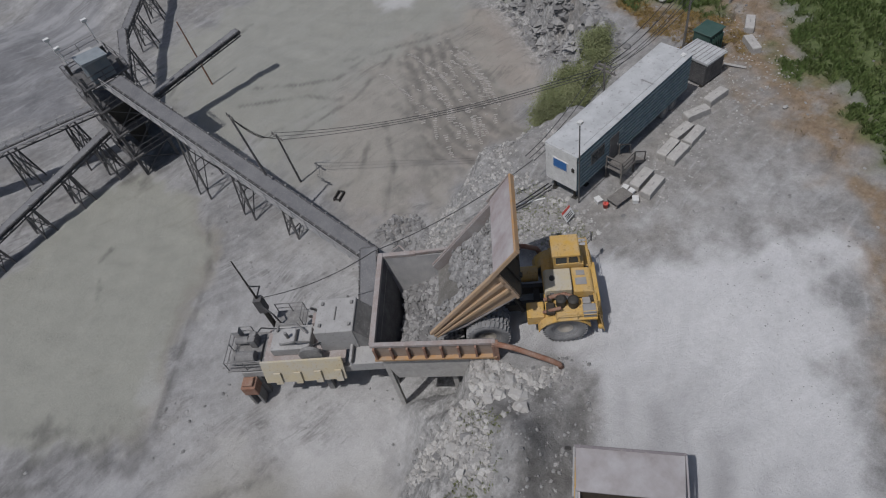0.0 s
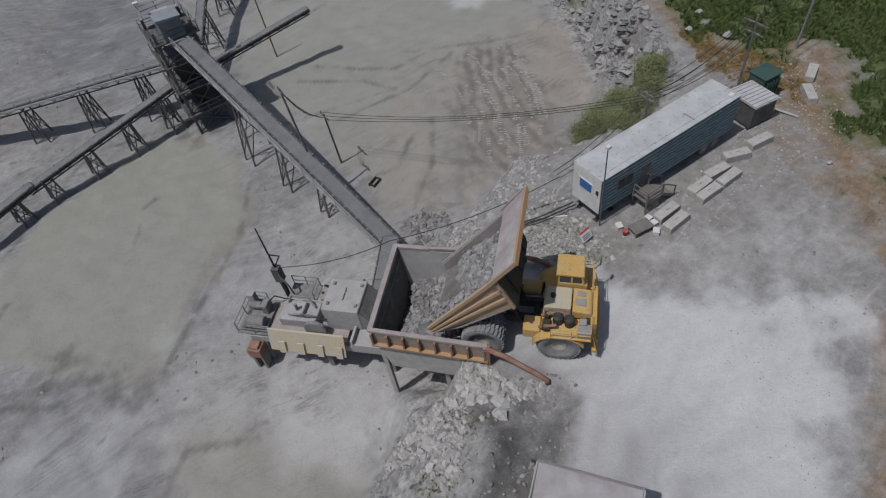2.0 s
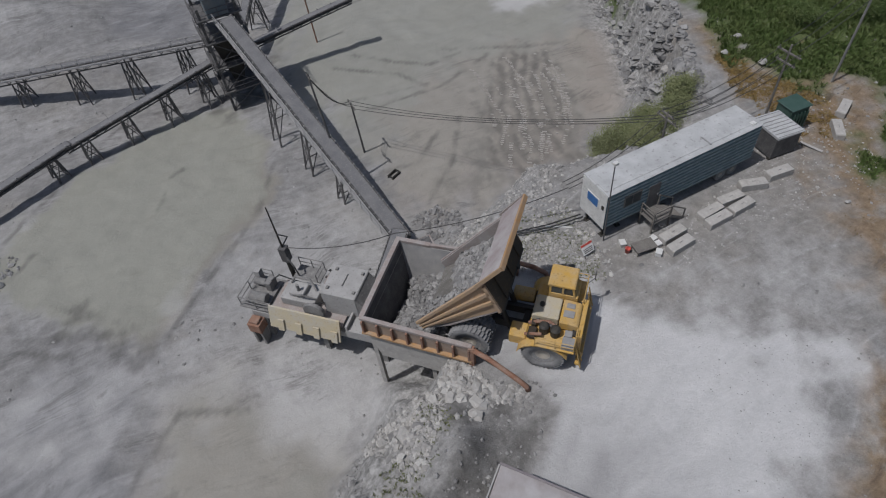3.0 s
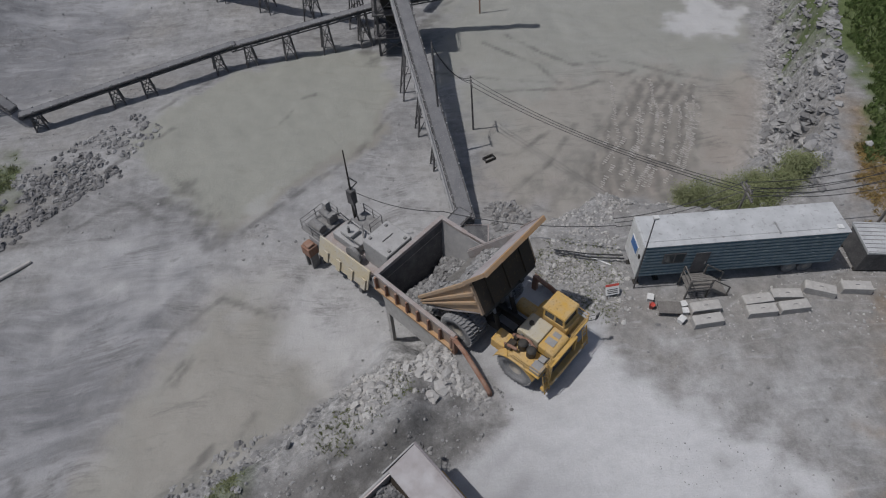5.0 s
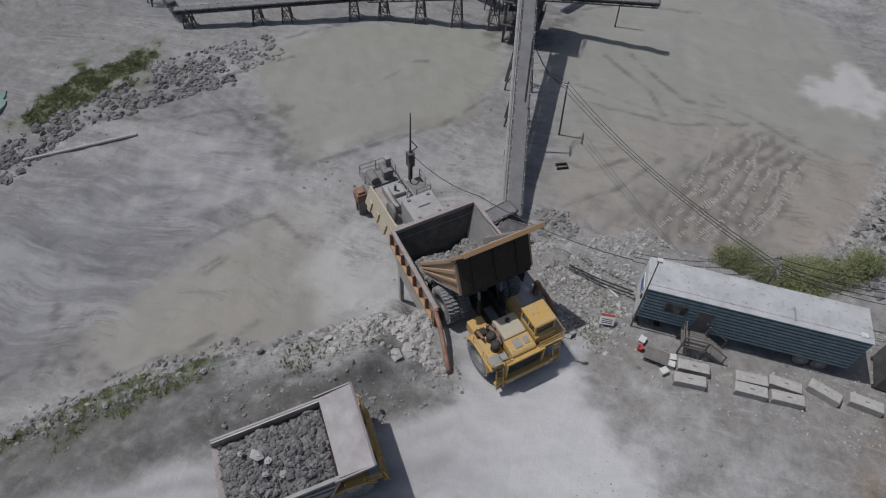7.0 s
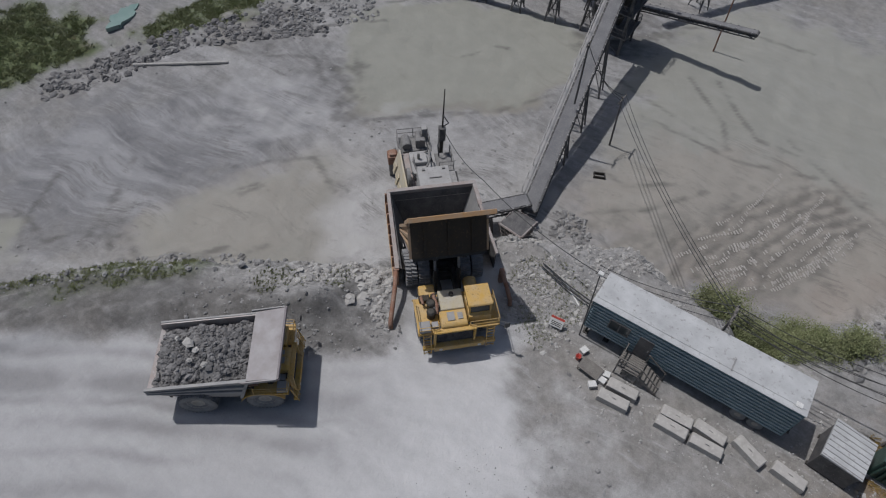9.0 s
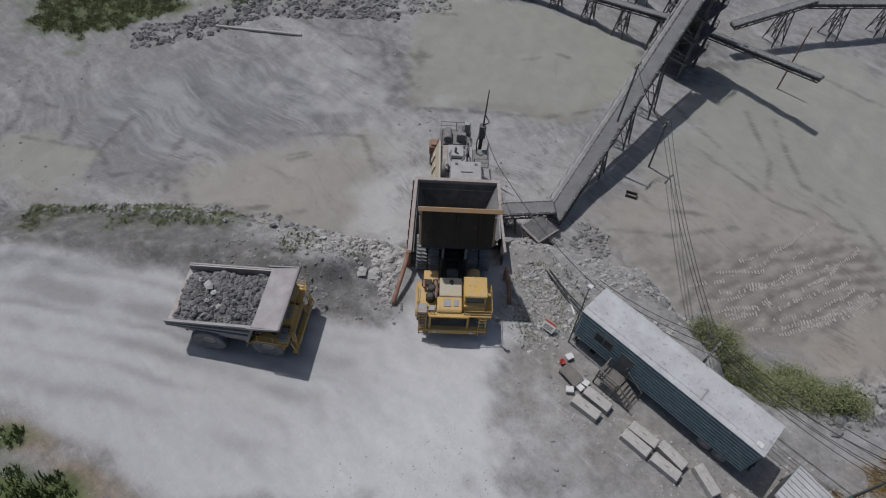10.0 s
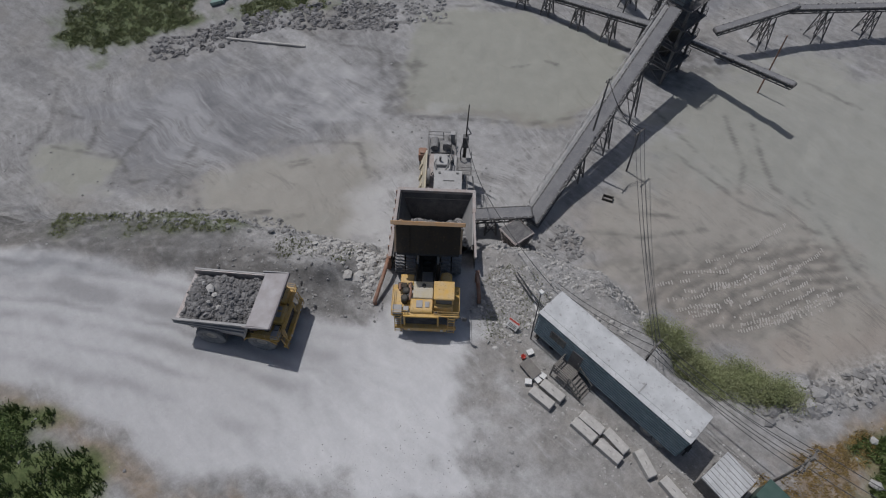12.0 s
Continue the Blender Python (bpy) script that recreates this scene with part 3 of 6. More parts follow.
    for angle, stretch, scale in ((20, 9.0, 0.35), (-38, 12.0, 0.3), (75, 7.0, 0.5)):
        r = N.new("ShaderNodeMath")
        r.operation, r.inputs[1].default_value = "SUBTRACT", 0.5
        L.new(streak(angle, stretch, scale), r.inputs[0])
        q = N.new("ShaderNodeMath")
        q.operation = "ABSOLUTE"
        L.new(r.outputs[0], q.inputs[0])
        line = N.new("ShaderNodeMath")
        line.operation = "MULTIPLY"
        L.new(ramp(N, L, q.outputs[0], 0.03, 0.004), line.inputs[0])
        L.new(ramp(N, L, n_patch, 0.5, 0.58), line.inputs[1])
        held = N.new("ShaderNodeMath")
        held.operation = "MULTIPLY"
        L.new(line.outputs[0], held.inputs[0])
        L.new(bare_pit, held.inputs[1])
        col = mix(N, L, held.outputs[0], col, mix(N, L, 0.32, col, (0.09, 0.085, 0.08)))
    clod = mix(N, L, ramp(N, L, n_clod, 0.36, 0.64), (0.6, 0.595, 0.585), (1.16, 1.16, 1.16))
    col = mix(N, L, smooth.outputs[0], col, mix(N, L, 1.0, col, clod, "MULTIPLY"))
    rough = N.new("ShaderNodeMath")
    rough.operation = "MULTIPLY_ADD"
    rough.inputs[1].default_value, rough.inputs[2].default_value = 0.65, 0.06
    L.new(smooth.outputs[0], rough.inputs[0])
    col = mix(N, L, rough.outputs[0], col, mix(N, L, ramp(N, L, n_grain, 0.25, 0.75), (0.5, 0.5, 0.5), (1.08, 1.08, 1.08)), "MULTIPLY")
    L.new(col, p.inputs["Base Color"])
    p.inputs["Roughness"].default_value = 0.95
    h = N.new("ShaderNodeMath")
    h.operation = "MULTIPLY_ADD"
    h.inputs[1].default_value = 0.35
    L.new(n_grain, h.inputs[0])
    L.new(n_fine, h.inputs[2])
    bump(N, L, h.outputs[0], 0.5, 0.22, p)
    return m


build_ground()

def pool():
    """A small still pool of milky green water at the edge of the pit."""
    m, N, L, p = nodes_of("milky_pool_water")
    co = N.new("ShaderNodeNewGeometry").outputs["Position"]
    L.new(mix(N, L, ramp(N, L, noise_node(N, L, co, 0.5), 0.35, 0.65), (0.16, 0.235, 0.21), (0.2, 0.275, 0.245)), p.inputs["Base Color"])
    p.inputs["Roughness"].default_value = 0.12
    bump(N, L, noise_node(N, L, co, 2.5), 0.15, 0.05, p)
    cx, cy, n = -67.0, 11.8, 28
    z = gz(cx, cy) + 0.22
    rim = [(cx + (1.1 + 0.3 * math.sin(3 * k)) * math.cos(a) - 0.6 * math.sin(a), cy + 2.6 * math.sin(a) + 0.4 * math.sin(5 * a), z) for k in range(n) for a in (k * math.tau / n,)]
    s = Shape().add(rim + [(x, y, z - 0.5) for x, y, _ in rim], [tuple(range(n))] + [(k, n + k, n + (k + 1) % n, (k + 1) % n) for k in range(n)])
    return solid("water", s, m, "small milky green pool at the pit edge", "water", kind="structure")


pool()

# ---- dump trucks ----
HINGE = Vector((-4.7, 0, 2.15))


def tray_turn(angle):
    """The tray's own turn about its hinge, in the truck's axes."""
    return Matrix.Translation(HINGE) @ Matrix.Rotation(radians(-angle), 4, "Y") @ Matrix.Translation(-HINGE)


def add_wheel(truck, x, y, r, w, name):
    wheel = part(name, Shape().turned([(r * 0.30, -w * 0.30), (r * 0.56, -w * 0.34), (r * 0.60, -w * 0.46), (r * 0.9, -w * 0.5), (r * 0.965, -w * 0.42), (r * 0.965, w * 0.42), (r * 0.9, w * 0.5), (r * 0.60, w * 0.46), (r * 0.56, w * 0.34), (r * 0.30, w * 0.30)], (x, y, r), (0, 1, 0), 32), RUBBER, truck, smooth=True)
    lugs = Shape()
    for i in range(30):
        a = 2 * math.pi * i / 30
        for s in (-1, 1):
            c, t = Vector((math.cos(a), 0, math.sin(a))), Vector((-math.sin(a), 0, math.cos(a)))
            b = Vector((x, y, r)) + c * r * 0.98
            lugs.beam(b + Vector((0, s * w * 0.03, 0)) + t * 0.03 * s, b + Vector((0, s * w * 0.49, 0)) - t * 0.05 * s - c * 0.02, 0.15, 0.1)
    part("tread", lugs, RUBBER, wheel)
    part("rim", Shape().turned([(0.0, -w * 0.2), (r * 0.22, -w * 0.22), (r * 0.26, -w * 0.33), (r * 0.5, -w * 0.28), (r * 0.58, -w * 0.37), (r * 0.58, w * 0.37), (r * 0.5, w * 0.28), (r * 0.26, w * 0.33), (r * 0.22, w * 0.22), (0.0, w * 0.2)], (x, y, r), (0, 1, 0), 24), RIM, wheel, smooth=True)
    return wheel


def rails(shape, pts, h, r=0.025, mid=True):
    """Handrail along points: posts, top and middle bar."""
    for p in pts:
        shape.rod(p, Vector(p) + Vector((0, 0, h)), r, 6)
    for a, b in zip(pts, pts[1:]):
        for k in (1.0, 0.5) if mid else (1.0,):
            shape.rod(Vector(a) + Vector((0, 0, h * k)), Vector(b) + Vector((0, 0, h * k)), r, 6)
    return shape


def dump_truck(m, angle, label, side, edge, rim, plate, rim_far):
    t = thing("dump_truck", label, "dump truck", m, "dump trucks")
    fr = Shape()
    for y in (-0.62, 0.62):
        fr.box(-5.1, 3.1, y - 0.16, y + 0.16, 0.95, 1.65)
    for x in (-4.6, -2.2, -0.2, 2.4):
        fr.box(x - 0.2, x + 0.2, -0.5, 0.5, 1.0, 1.5)
    fr.rod((-3.3, -2.4, 1.3), (-3.3, 2.4, 1.3), 0.34, 14).rod((1.3, -2.0, 1.25), (1.3, 2.0, 1.25), 0.25, 12)
    part("chassis", fr, DARK, t, bevel=0.02)
    part("front_bumper", Shape().box(3.15, 3.62, -1.75, 1.75, 0.85, 1.35).box(3.25, 3.55, -2.5, -1.75, 1.0, 1.3).box(3.25, 3.55, 1.75, 2.5, 1.0, 1.3), YELLOW, t, bevel=0.04)
    g = Shape().box(3.05, 3.42, -1.75, -1.6, 1.35, 2.95).box(3.05, 3.42, 0.95, 1.1, 1.35, 2.95).box(3.05, 3.42, -1.6, 0.95, 2.78, 2.95)
    grille = part("grille", g, YELLOW, t, bevel=0.03)
    part("radiator", Shape().box(2.8, 3.2, -1.6, 0.95, 1.36, 2.78), DARK, grille)
    sl = Shape()
    for k in range(9):
        sl.box(3.2, 3.26, -1.58, 0.93, 1.45 + k * 0.15, 1.5 + k * 0.15)
    part("grille_slats", sl, STEEL_DARK, grille)
    part("deck", Shape().box(0.75, 3.15, -2.75, -1.25, 2.5, 2.62).box(0.75, 3.15, 0.58, 2.75, 2.5, 2.62).box(0.2, 0.75, -1.9, 1.9, 2.5, 2.62), YELLOW, t, bevel=0.02)
    for y in (-1, 1):
        f = Shape()
        arc = [(1.3 + 1.62 * math.cos(radians(a)), 1.15 + 1.4 * math.sin(radians(a))) for a in range(25, 171, 18)]
        f.prism([(x, z - 0.05) for x, z in arc[::-1]] + [(x, z + 0.05) for x, z in arc], y * 2.2 - 0.52, y * 2.2 + 0.52)
        part("fender", f, YELLOW, t)
    hood = part("hood", Shape().prism([(1.95, 2.6), (3.12, 2.6), (3.12, 3.1), (2.95, 3.22), (1.95, 3.3)], -1.22, 0.56), YELLOW, t, bevel=0.05)
    part("engine_cover", Shape().prism([(0.25, 2.6), (1.88, 2.6), (1.88, 3.28), (0.4, 3.3), (0.25, 3.15)], -1.05, 0.56), YELLOW_PALE, t, "dust-whitened yellow engine cover", bevel=0.05)
    part("hood_patch", Shape().box(2.1, 2.75, -0.75, -0.25, 3.262, 3.3).box(2.2, 2.7, -0.05, 0.3, 3.262, 3.295), STEEL, hood)
    part("exhaust_cap", Shape().rod((0.75, -0.2, 3.28), (0.75, -0.2, 3.45), 0.16, 12), DARK, t)
    cab = part("cab", Shape().prism([(0.95, 2.62), (2.75, 2.62), (2.75, 3.35), (2.55, 3.42), (2.55, 3.5), (1.0, 3.5), (0.95, 3.4)], 0.68, 2.2), YELLOW, t, bevel=0.03)
    for x, y in ((1.02, 0.74), (1.02, 2.14), (1.8, 0.74), (1.8, 2.14)):
        part("cab_pillar", Shape().box(x - 0.06, x + 0.06, y - 0.06, y + 0.06, 3.5, 4.22), YELLOW, cab)
    for y in (0.74, 2.14):
        part("cab_pillar", Shape().beam((2.52, y, 3.46), (2.38, y, 4.25), 0.11), YELLOW, cab)
    part("cab_roof", Shape().prism([(0.85, 4.2), (2.5, 4.2), (2.56, 4.26), (2.48, 4.36), (0.95, 4.4), (0.85, 4.33)], 0.62, 2.26), YELLOW, cab, "flat yellow cab roof", bevel=0.03)
    part("windscreen", Shape().hexa([(2.46, 0.8, 3.47), (2.5, 0.8, 3.47), (2.5, 2.08, 3.47), (2.46, 2.08, 3.47), (2.33, 0.8, 4.21), (2.37, 0.8, 4.21), (2.37, 2.08, 4.21), (2.33, 2.08, 4.21)]), GLASS, cab)
    part("side_window", Shape().box(1.08, 2.4, 0.72, 0.75, 3.52, 4.19).box(1.08, 2.4, 2.13, 2.16, 3.52, 4.19).box(1.0, 1.03, 0.8, 2.08, 3.52, 4.19), GLASS, cab)
    for x, y in ((1.15, -1.62), (1.85, -1.72)):
        a = part("air_cleaner", Shape().rod((x, y, 2.62), (x, y, 3.2), 0.3, 16).rod((x, y, 3.2), (x, y, 3.32), 0.34, 16, 0.2), DARK, t, bevel=0.02)
        part("intake_pipe", Shape().pipe([(x, y, 2.95), (x - 0.35, y + 0.3, 3.05), (x - 0.5, -1.0, 2.95)], 0.11), STEEL_DARK, a)
    part("exhaust_pipe", Shape().pipe([(0.2, -1.3, 2.75), (0.7, -1.35, 3.1), (1.4, -1.25, 3.15), (1.9, -1.35, 2.9)], 0.12).pipe([(0.1, -2.0, 2.5), (0.5, -2.2, 2.95), (1.1, -2.15, 3.05)], 0.1), RUST, t, "rusty bent exhaust pipes")
    part("breather_box", Shape().box(0.25, 0.75, -2.35, -1.6, 2.62, 2.9).box(0.35, 0.65, -1.55, -1.15, 2.62, 3.05), BROWNED, t, bevel=0.04)
    part("hydraulic_tank", Shape().box(-0.9, 0.15, -2.2, -1.1, 1.5, 2.35), YELLOW, t, bevel=0.06)
    part("fuel_tank", Shape().rod((-1.4, 1.6, 1.55), (0.0, 1.6, 1.55), 0.5, 18), YELLOW, t, bevel=0.03)
    part("battery_box", Shape().box(2.35, 3.1, -2.65, -1.9, 2.62, 2.95).box(2.4, 2.85, -1.8, -1.35, 2.62, 2.85), STEEL, t, bevel=0.03)
    for way in ([(0.8, -2.7, 2.62), (2.0, -2.7, 2.62), (3.1, -2.7, 2.62), (3.12, -1.4, 2.62)], [(3.12, 0.7, 2.62), (3.12, 2.68, 2.62), (1.9, 2.7, 2.62), (0.85, 2.7, 2.62)]):
        part("handrail", rails(Shape(), way, 0.75), YELLOW, t)
    for y0 in (-2.45, 1.85):
        ld = Shape()
        for dy in (0, 0.5):
            ld.beam((3.62, y0 + dy, 0.75), (3.25, y0 + dy, 2.6), 0.06)
        for k in range(6):
            ld.beam((3.6 - k * 0.065, y0, 0.85 + k * 0.31), (3.6 - k * 0.065, y0 + 0.5, 0.85 + k * 0.31), 0.05)
        part("ladder", ld, YELLOW, t)
    mr = Shape().pipe([(3.1, 2.65, 3.1), (3.55, 3.05, 3.3), (3.5, 3.15, 2.6), (3.1, 2.7, 2.5)], 0.025, 6).box(3.48, 3.54, 2.95, 3.3, 2.7, 3.25)
    part("mirror", mr, STEEL_DARK, t)
    for y in (-1.3, 1.35):
        part("headlight", Shape().rod((3.6, y, 1.1), (3.66, y, 1.1), 0.12, 12), WHITE, t)
    for y in (-2.2, 2.2):
        add_wheel(t, 1.3, y, 1.3, 0.85, "front_wheel")
    for y in (-2.42, -1.5, 1.5, 2.42):
        add_wheel(t, -3.3, y, 1.32, 0.82, "rear_wheel")
    q = tray_turn(angle)
    for y in (-0.85, 0.85):
        top = q @ Vector((-1.2, y, 2.05))
        low = Vector((-1.1, y, 1.1))
        ram = part("hoist_ram", Shape().rod(low, low.lerp(top, 0.55), 0.17, 12), DARK, t)
        part("ram_rod", Shape().rod(low.lerp(top, 0.5), top, 0.1, 10), STEEL, ram)
    # the tray, built at rest and turned about the hinge
    W = 2.55

    def tp(name, shape, material, parent, label="", bevel=0.0):
        return part(name, turned_shape(shape, q), material, parent, label, bevel)

    tray = tp("tray", Shape().prism([(-6.4, 2.72), (-4.4, 2.2), (-0.15, 1.95), (-0.15, 2.08), (-4.4, 2.34), (-6.4, 2.86)], -W, W), TRAY, t, "tipping tray of worn steel plate", 0.015)
    tp("tray_front", Shape().hexa([(-0.15, -W, 1.95), (0.0, -W, 1.95), (0.0, W, 1.95), (-0.15, W, 1.95), (0.75, -W, 4.55), (0.9, -W, 4.55), (0.9, W, 4.55), (0.75, W, 4.55)]), BROWNED, tray, "grimy brown front plate")
    c0, c1, z0, z1 = 0.62, 2.75, 4.5, 4.95
    tp("canopy", Shape().hexa([(c0, -W - 0.12, z0), (c1, -W - 0.2, z1), (c1, W + 0.2, z1), (c0, W + 0.12, z0), (c0, -W - 0.12, z0 + 0.1), (c1, -W - 0.2, z1 + 0.1), (c1, W + 0.2, z1 + 0.1), (c0, W + 0.12, z0 + 0.1)]), plate, tray, "dust-covered flat canopy plate", 0.02)
    tp("canopy_rim", Shape().box(c1 - 0.02, c1 + 0.13, -W - 0.26, W + 0.26, z1 - 0.16, z1 + 0.15), rim, tray, "", 0.02)
    for s in (-1, 1):
        lo, hi = sorted((s * (W + 0.2), s * (W + 0.3)))
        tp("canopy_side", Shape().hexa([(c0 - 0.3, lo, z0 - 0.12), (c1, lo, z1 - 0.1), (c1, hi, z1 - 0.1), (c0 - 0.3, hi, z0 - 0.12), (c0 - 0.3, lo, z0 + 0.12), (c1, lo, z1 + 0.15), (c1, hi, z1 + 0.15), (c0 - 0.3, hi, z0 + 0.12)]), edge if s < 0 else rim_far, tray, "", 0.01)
    for k in range(3):
        y = -1.6 + 1.6 * k
        tp("front_stiffener", Shape().hexa([(0.0, y - 0.09, 2.0), (0.12, y - 0.09, 2.0), (0.12, y + 0.09, 2.0), (0.0, y + 0.09, 2.0), (0.88, y - 0.09, 4.45), (1.0, y - 0.09, 4.5), (1.0, y + 0.09, 4.5), (0.88, y + 0.09, 4.45)]), BROWNED, tray)
    for s in (-1, 1):
        lo, hi = sorted((s * W, s * (W - 0.1)))
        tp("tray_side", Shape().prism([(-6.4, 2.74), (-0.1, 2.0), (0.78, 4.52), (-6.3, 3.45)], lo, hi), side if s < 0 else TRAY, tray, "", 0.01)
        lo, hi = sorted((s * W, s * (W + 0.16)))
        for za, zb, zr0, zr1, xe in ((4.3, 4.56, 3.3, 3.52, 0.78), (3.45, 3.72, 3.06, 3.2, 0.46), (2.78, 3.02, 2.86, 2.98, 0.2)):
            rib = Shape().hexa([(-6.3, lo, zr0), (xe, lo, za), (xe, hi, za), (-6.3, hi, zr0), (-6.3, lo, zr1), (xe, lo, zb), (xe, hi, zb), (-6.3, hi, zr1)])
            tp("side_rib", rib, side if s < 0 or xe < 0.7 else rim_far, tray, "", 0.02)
        tp("side_post", Shape().hexa([(-0.25, lo, 2.0), (-0.05, lo, 2.0), (-0.05, hi, 2.0), (-0.25, hi, 2.0), (0.5, lo, 4.2), (0.72, lo, 4.2), (0.72, hi, 4.2), (0.5, hi, 4.2)]), side, tray)
    sub = Shape()
    for y in (-1.0, 1.0):
        sub.hexa([(-5.6, y - 0.15, 2.05), (0.0, y - 0.15, 1.68), (0.0, y + 0.15, 1.68), (-5.6, y + 0.15, 2.05), (-5.6, y - 0.15, 2.48), (0.0, y - 0.15, 1.96), (0.0, y + 0.15, 1.96), (-5.6, y + 0.15, 2.48)])
    for k in range(6):
        x = -5.0 + k * 0.95
        z = 2.34 - (k * 0.95) * 0.056
        sub.box(x, x + 0.16, -W + 0.05, W - 0.05, z - 0.32, z)
    tp("tray_beams", sub, DARK, tray)
    return t


def turned_shape(shape, m):
    shape.v = [tuple(m @ Vector(p)) for p in shape.v]
    return shape


def heap(name, m, spots, count, rng, material, label, category="rocks"):
    """Loose broken rock lying over a bed: spots(u, v) gives the place of a stone in the bed's axes."""
    s = Shape()
    for _ in range(count):
        size = rng.choice([0.07, 0.08, 0.08, 0.09, 0.1, 0.1, 0.12, 0.14, 0.16, 0.2, 0.24, 0.3, 0.42, 0.55]) * rng.uniform(0.8, 1.35)
        s.rock(spots(rng.random(), rng.random(), size), size, rng)
    turned_shape(s, m)
    return solid(name, s, material, label, category, kind="stuff")


TIP = 43.0
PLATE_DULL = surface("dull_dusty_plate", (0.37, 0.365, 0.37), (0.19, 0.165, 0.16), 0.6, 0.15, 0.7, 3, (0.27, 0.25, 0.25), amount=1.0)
# waiting truck's canopy rim: grey-purple, with its shade put into the colour
RIM_SHADED = surface("shaded_plate_edge", (0.17, 0.15, 0.16), (0.24, 0.22, 0.22), 0.7, 0.2, 1.4, 9, (0.3, 0.28, 0.27))
M1 = pose(-8.27, -3.82, 0.0, 0, 0, -45.6)
M2 = pose(-16.05, -15.6, 0.0, 0, 0, 36.8) @ Matrix.Diagonal((0.9, 0.9, 0.9, 1.0))
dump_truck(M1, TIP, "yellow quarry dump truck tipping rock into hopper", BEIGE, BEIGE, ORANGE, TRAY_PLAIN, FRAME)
dump_truck(M2, 0.0, "yellow dump truck waiting with a full load of rock", STEEL, PLATE_DULL, RIM_SHADED, PLATE_DULL, STEEL)


def full_bed(u, v, size):
    x, y = -6.0 + u * 6.6, -2.35 + v * 4.7
    crown = 0.15 * math.sin(x * 2.1 + y) + 1.05 * max(0.0, 1 - ((x + 3.0) / 3.6) ** 2) * max(0.0, 1 - (y / 2.5) ** 2)
    return (x, y, 2.75 + (x + 6.6) * 0.13 + crown)


def bed_mound(name, m, f, label, material=None):
    """The body of a load under its loose stones."""
    n, s = 14, Shape()
    for i in range(n + 1):
        for j in range(n + 1):
            p = f(i / n, j / n, 0)
            s.v.append(tuple(m @ Vector((p[0], p[1], p[2] - 0.08))))
    s.f = [(i * (n + 1) + j, (i + 1) * (n + 1) + j, (i + 1) * (n + 1) + j + 1, i * (n + 1) + j + 1) for i in range(n) for j in range(n)]
    return solid(name, s, material or ROCK_DUST, label, "rocks", kind="stuff", smooth=True)


_r = random.Random(11)
bed_mound("fine_load", M2, full_bed, "grey crushed fines filling a truck tray")
heap("rock_load", M2, full_bed, 1700, _r, ROCK_DUST, "grey blasted limestone rocks heaped in a truck tray")
big = Shape()
for x, y, z, k in ((-3.6, 0.3, 4.55, 0.9), (-3.1, -0.2, 4.5, 0.6), (-2.4, -1.2, 4.25, 0.7), (-1.8, -0.9, 4.3, 0.45), (-3.4, -0.9, 4.35, 0.55), (-4.6, 0.9, 4.2, 0.5)):
    big.rock((x, y, z), k, _r)
solid("boulder_pile", turned_shape(big, M2), ROCK_PALE, "large pale boulders lying on a truck load", "rocks", kind="stuff")


def sliding_bed(u, v, size):
    x, y = -6.3 + u * 6.6, -2.35 + v * 4.7
    return (x, y, 3.0 + 0.75 * u + 0.1 * math.sin(v * 7) + 0.1 * math.sin(u * 11 + v * 3))


def sliding_stones(u, v, size):
    """Coarse stones lie in the upper part of the bed, a few rolled on."""
    edge = 0.34 + 0.14 * math.sin(v * 5.0 + 0.6)
    return sliding_bed(edge + (1 - edge) * u if size < 0.3 or v > 0.3 else u, v, size)


MT = M1 @ tray_turn(TIP)
bed_mound("sliding_fines", MT, sliding_bed, "dark damp fines sliding down a tipped tray", FINES)
heap("sliding_rocks", MT, sliding_stones, 1700, _r, ROCK, "grey limestone rocks sliding out of a tipped tray")

# ---- hopper; its axes: x along the truck, y to the truck's left ----
MH = pose(-8.0, -3.0, 0.0, 0, 0, -45.6)


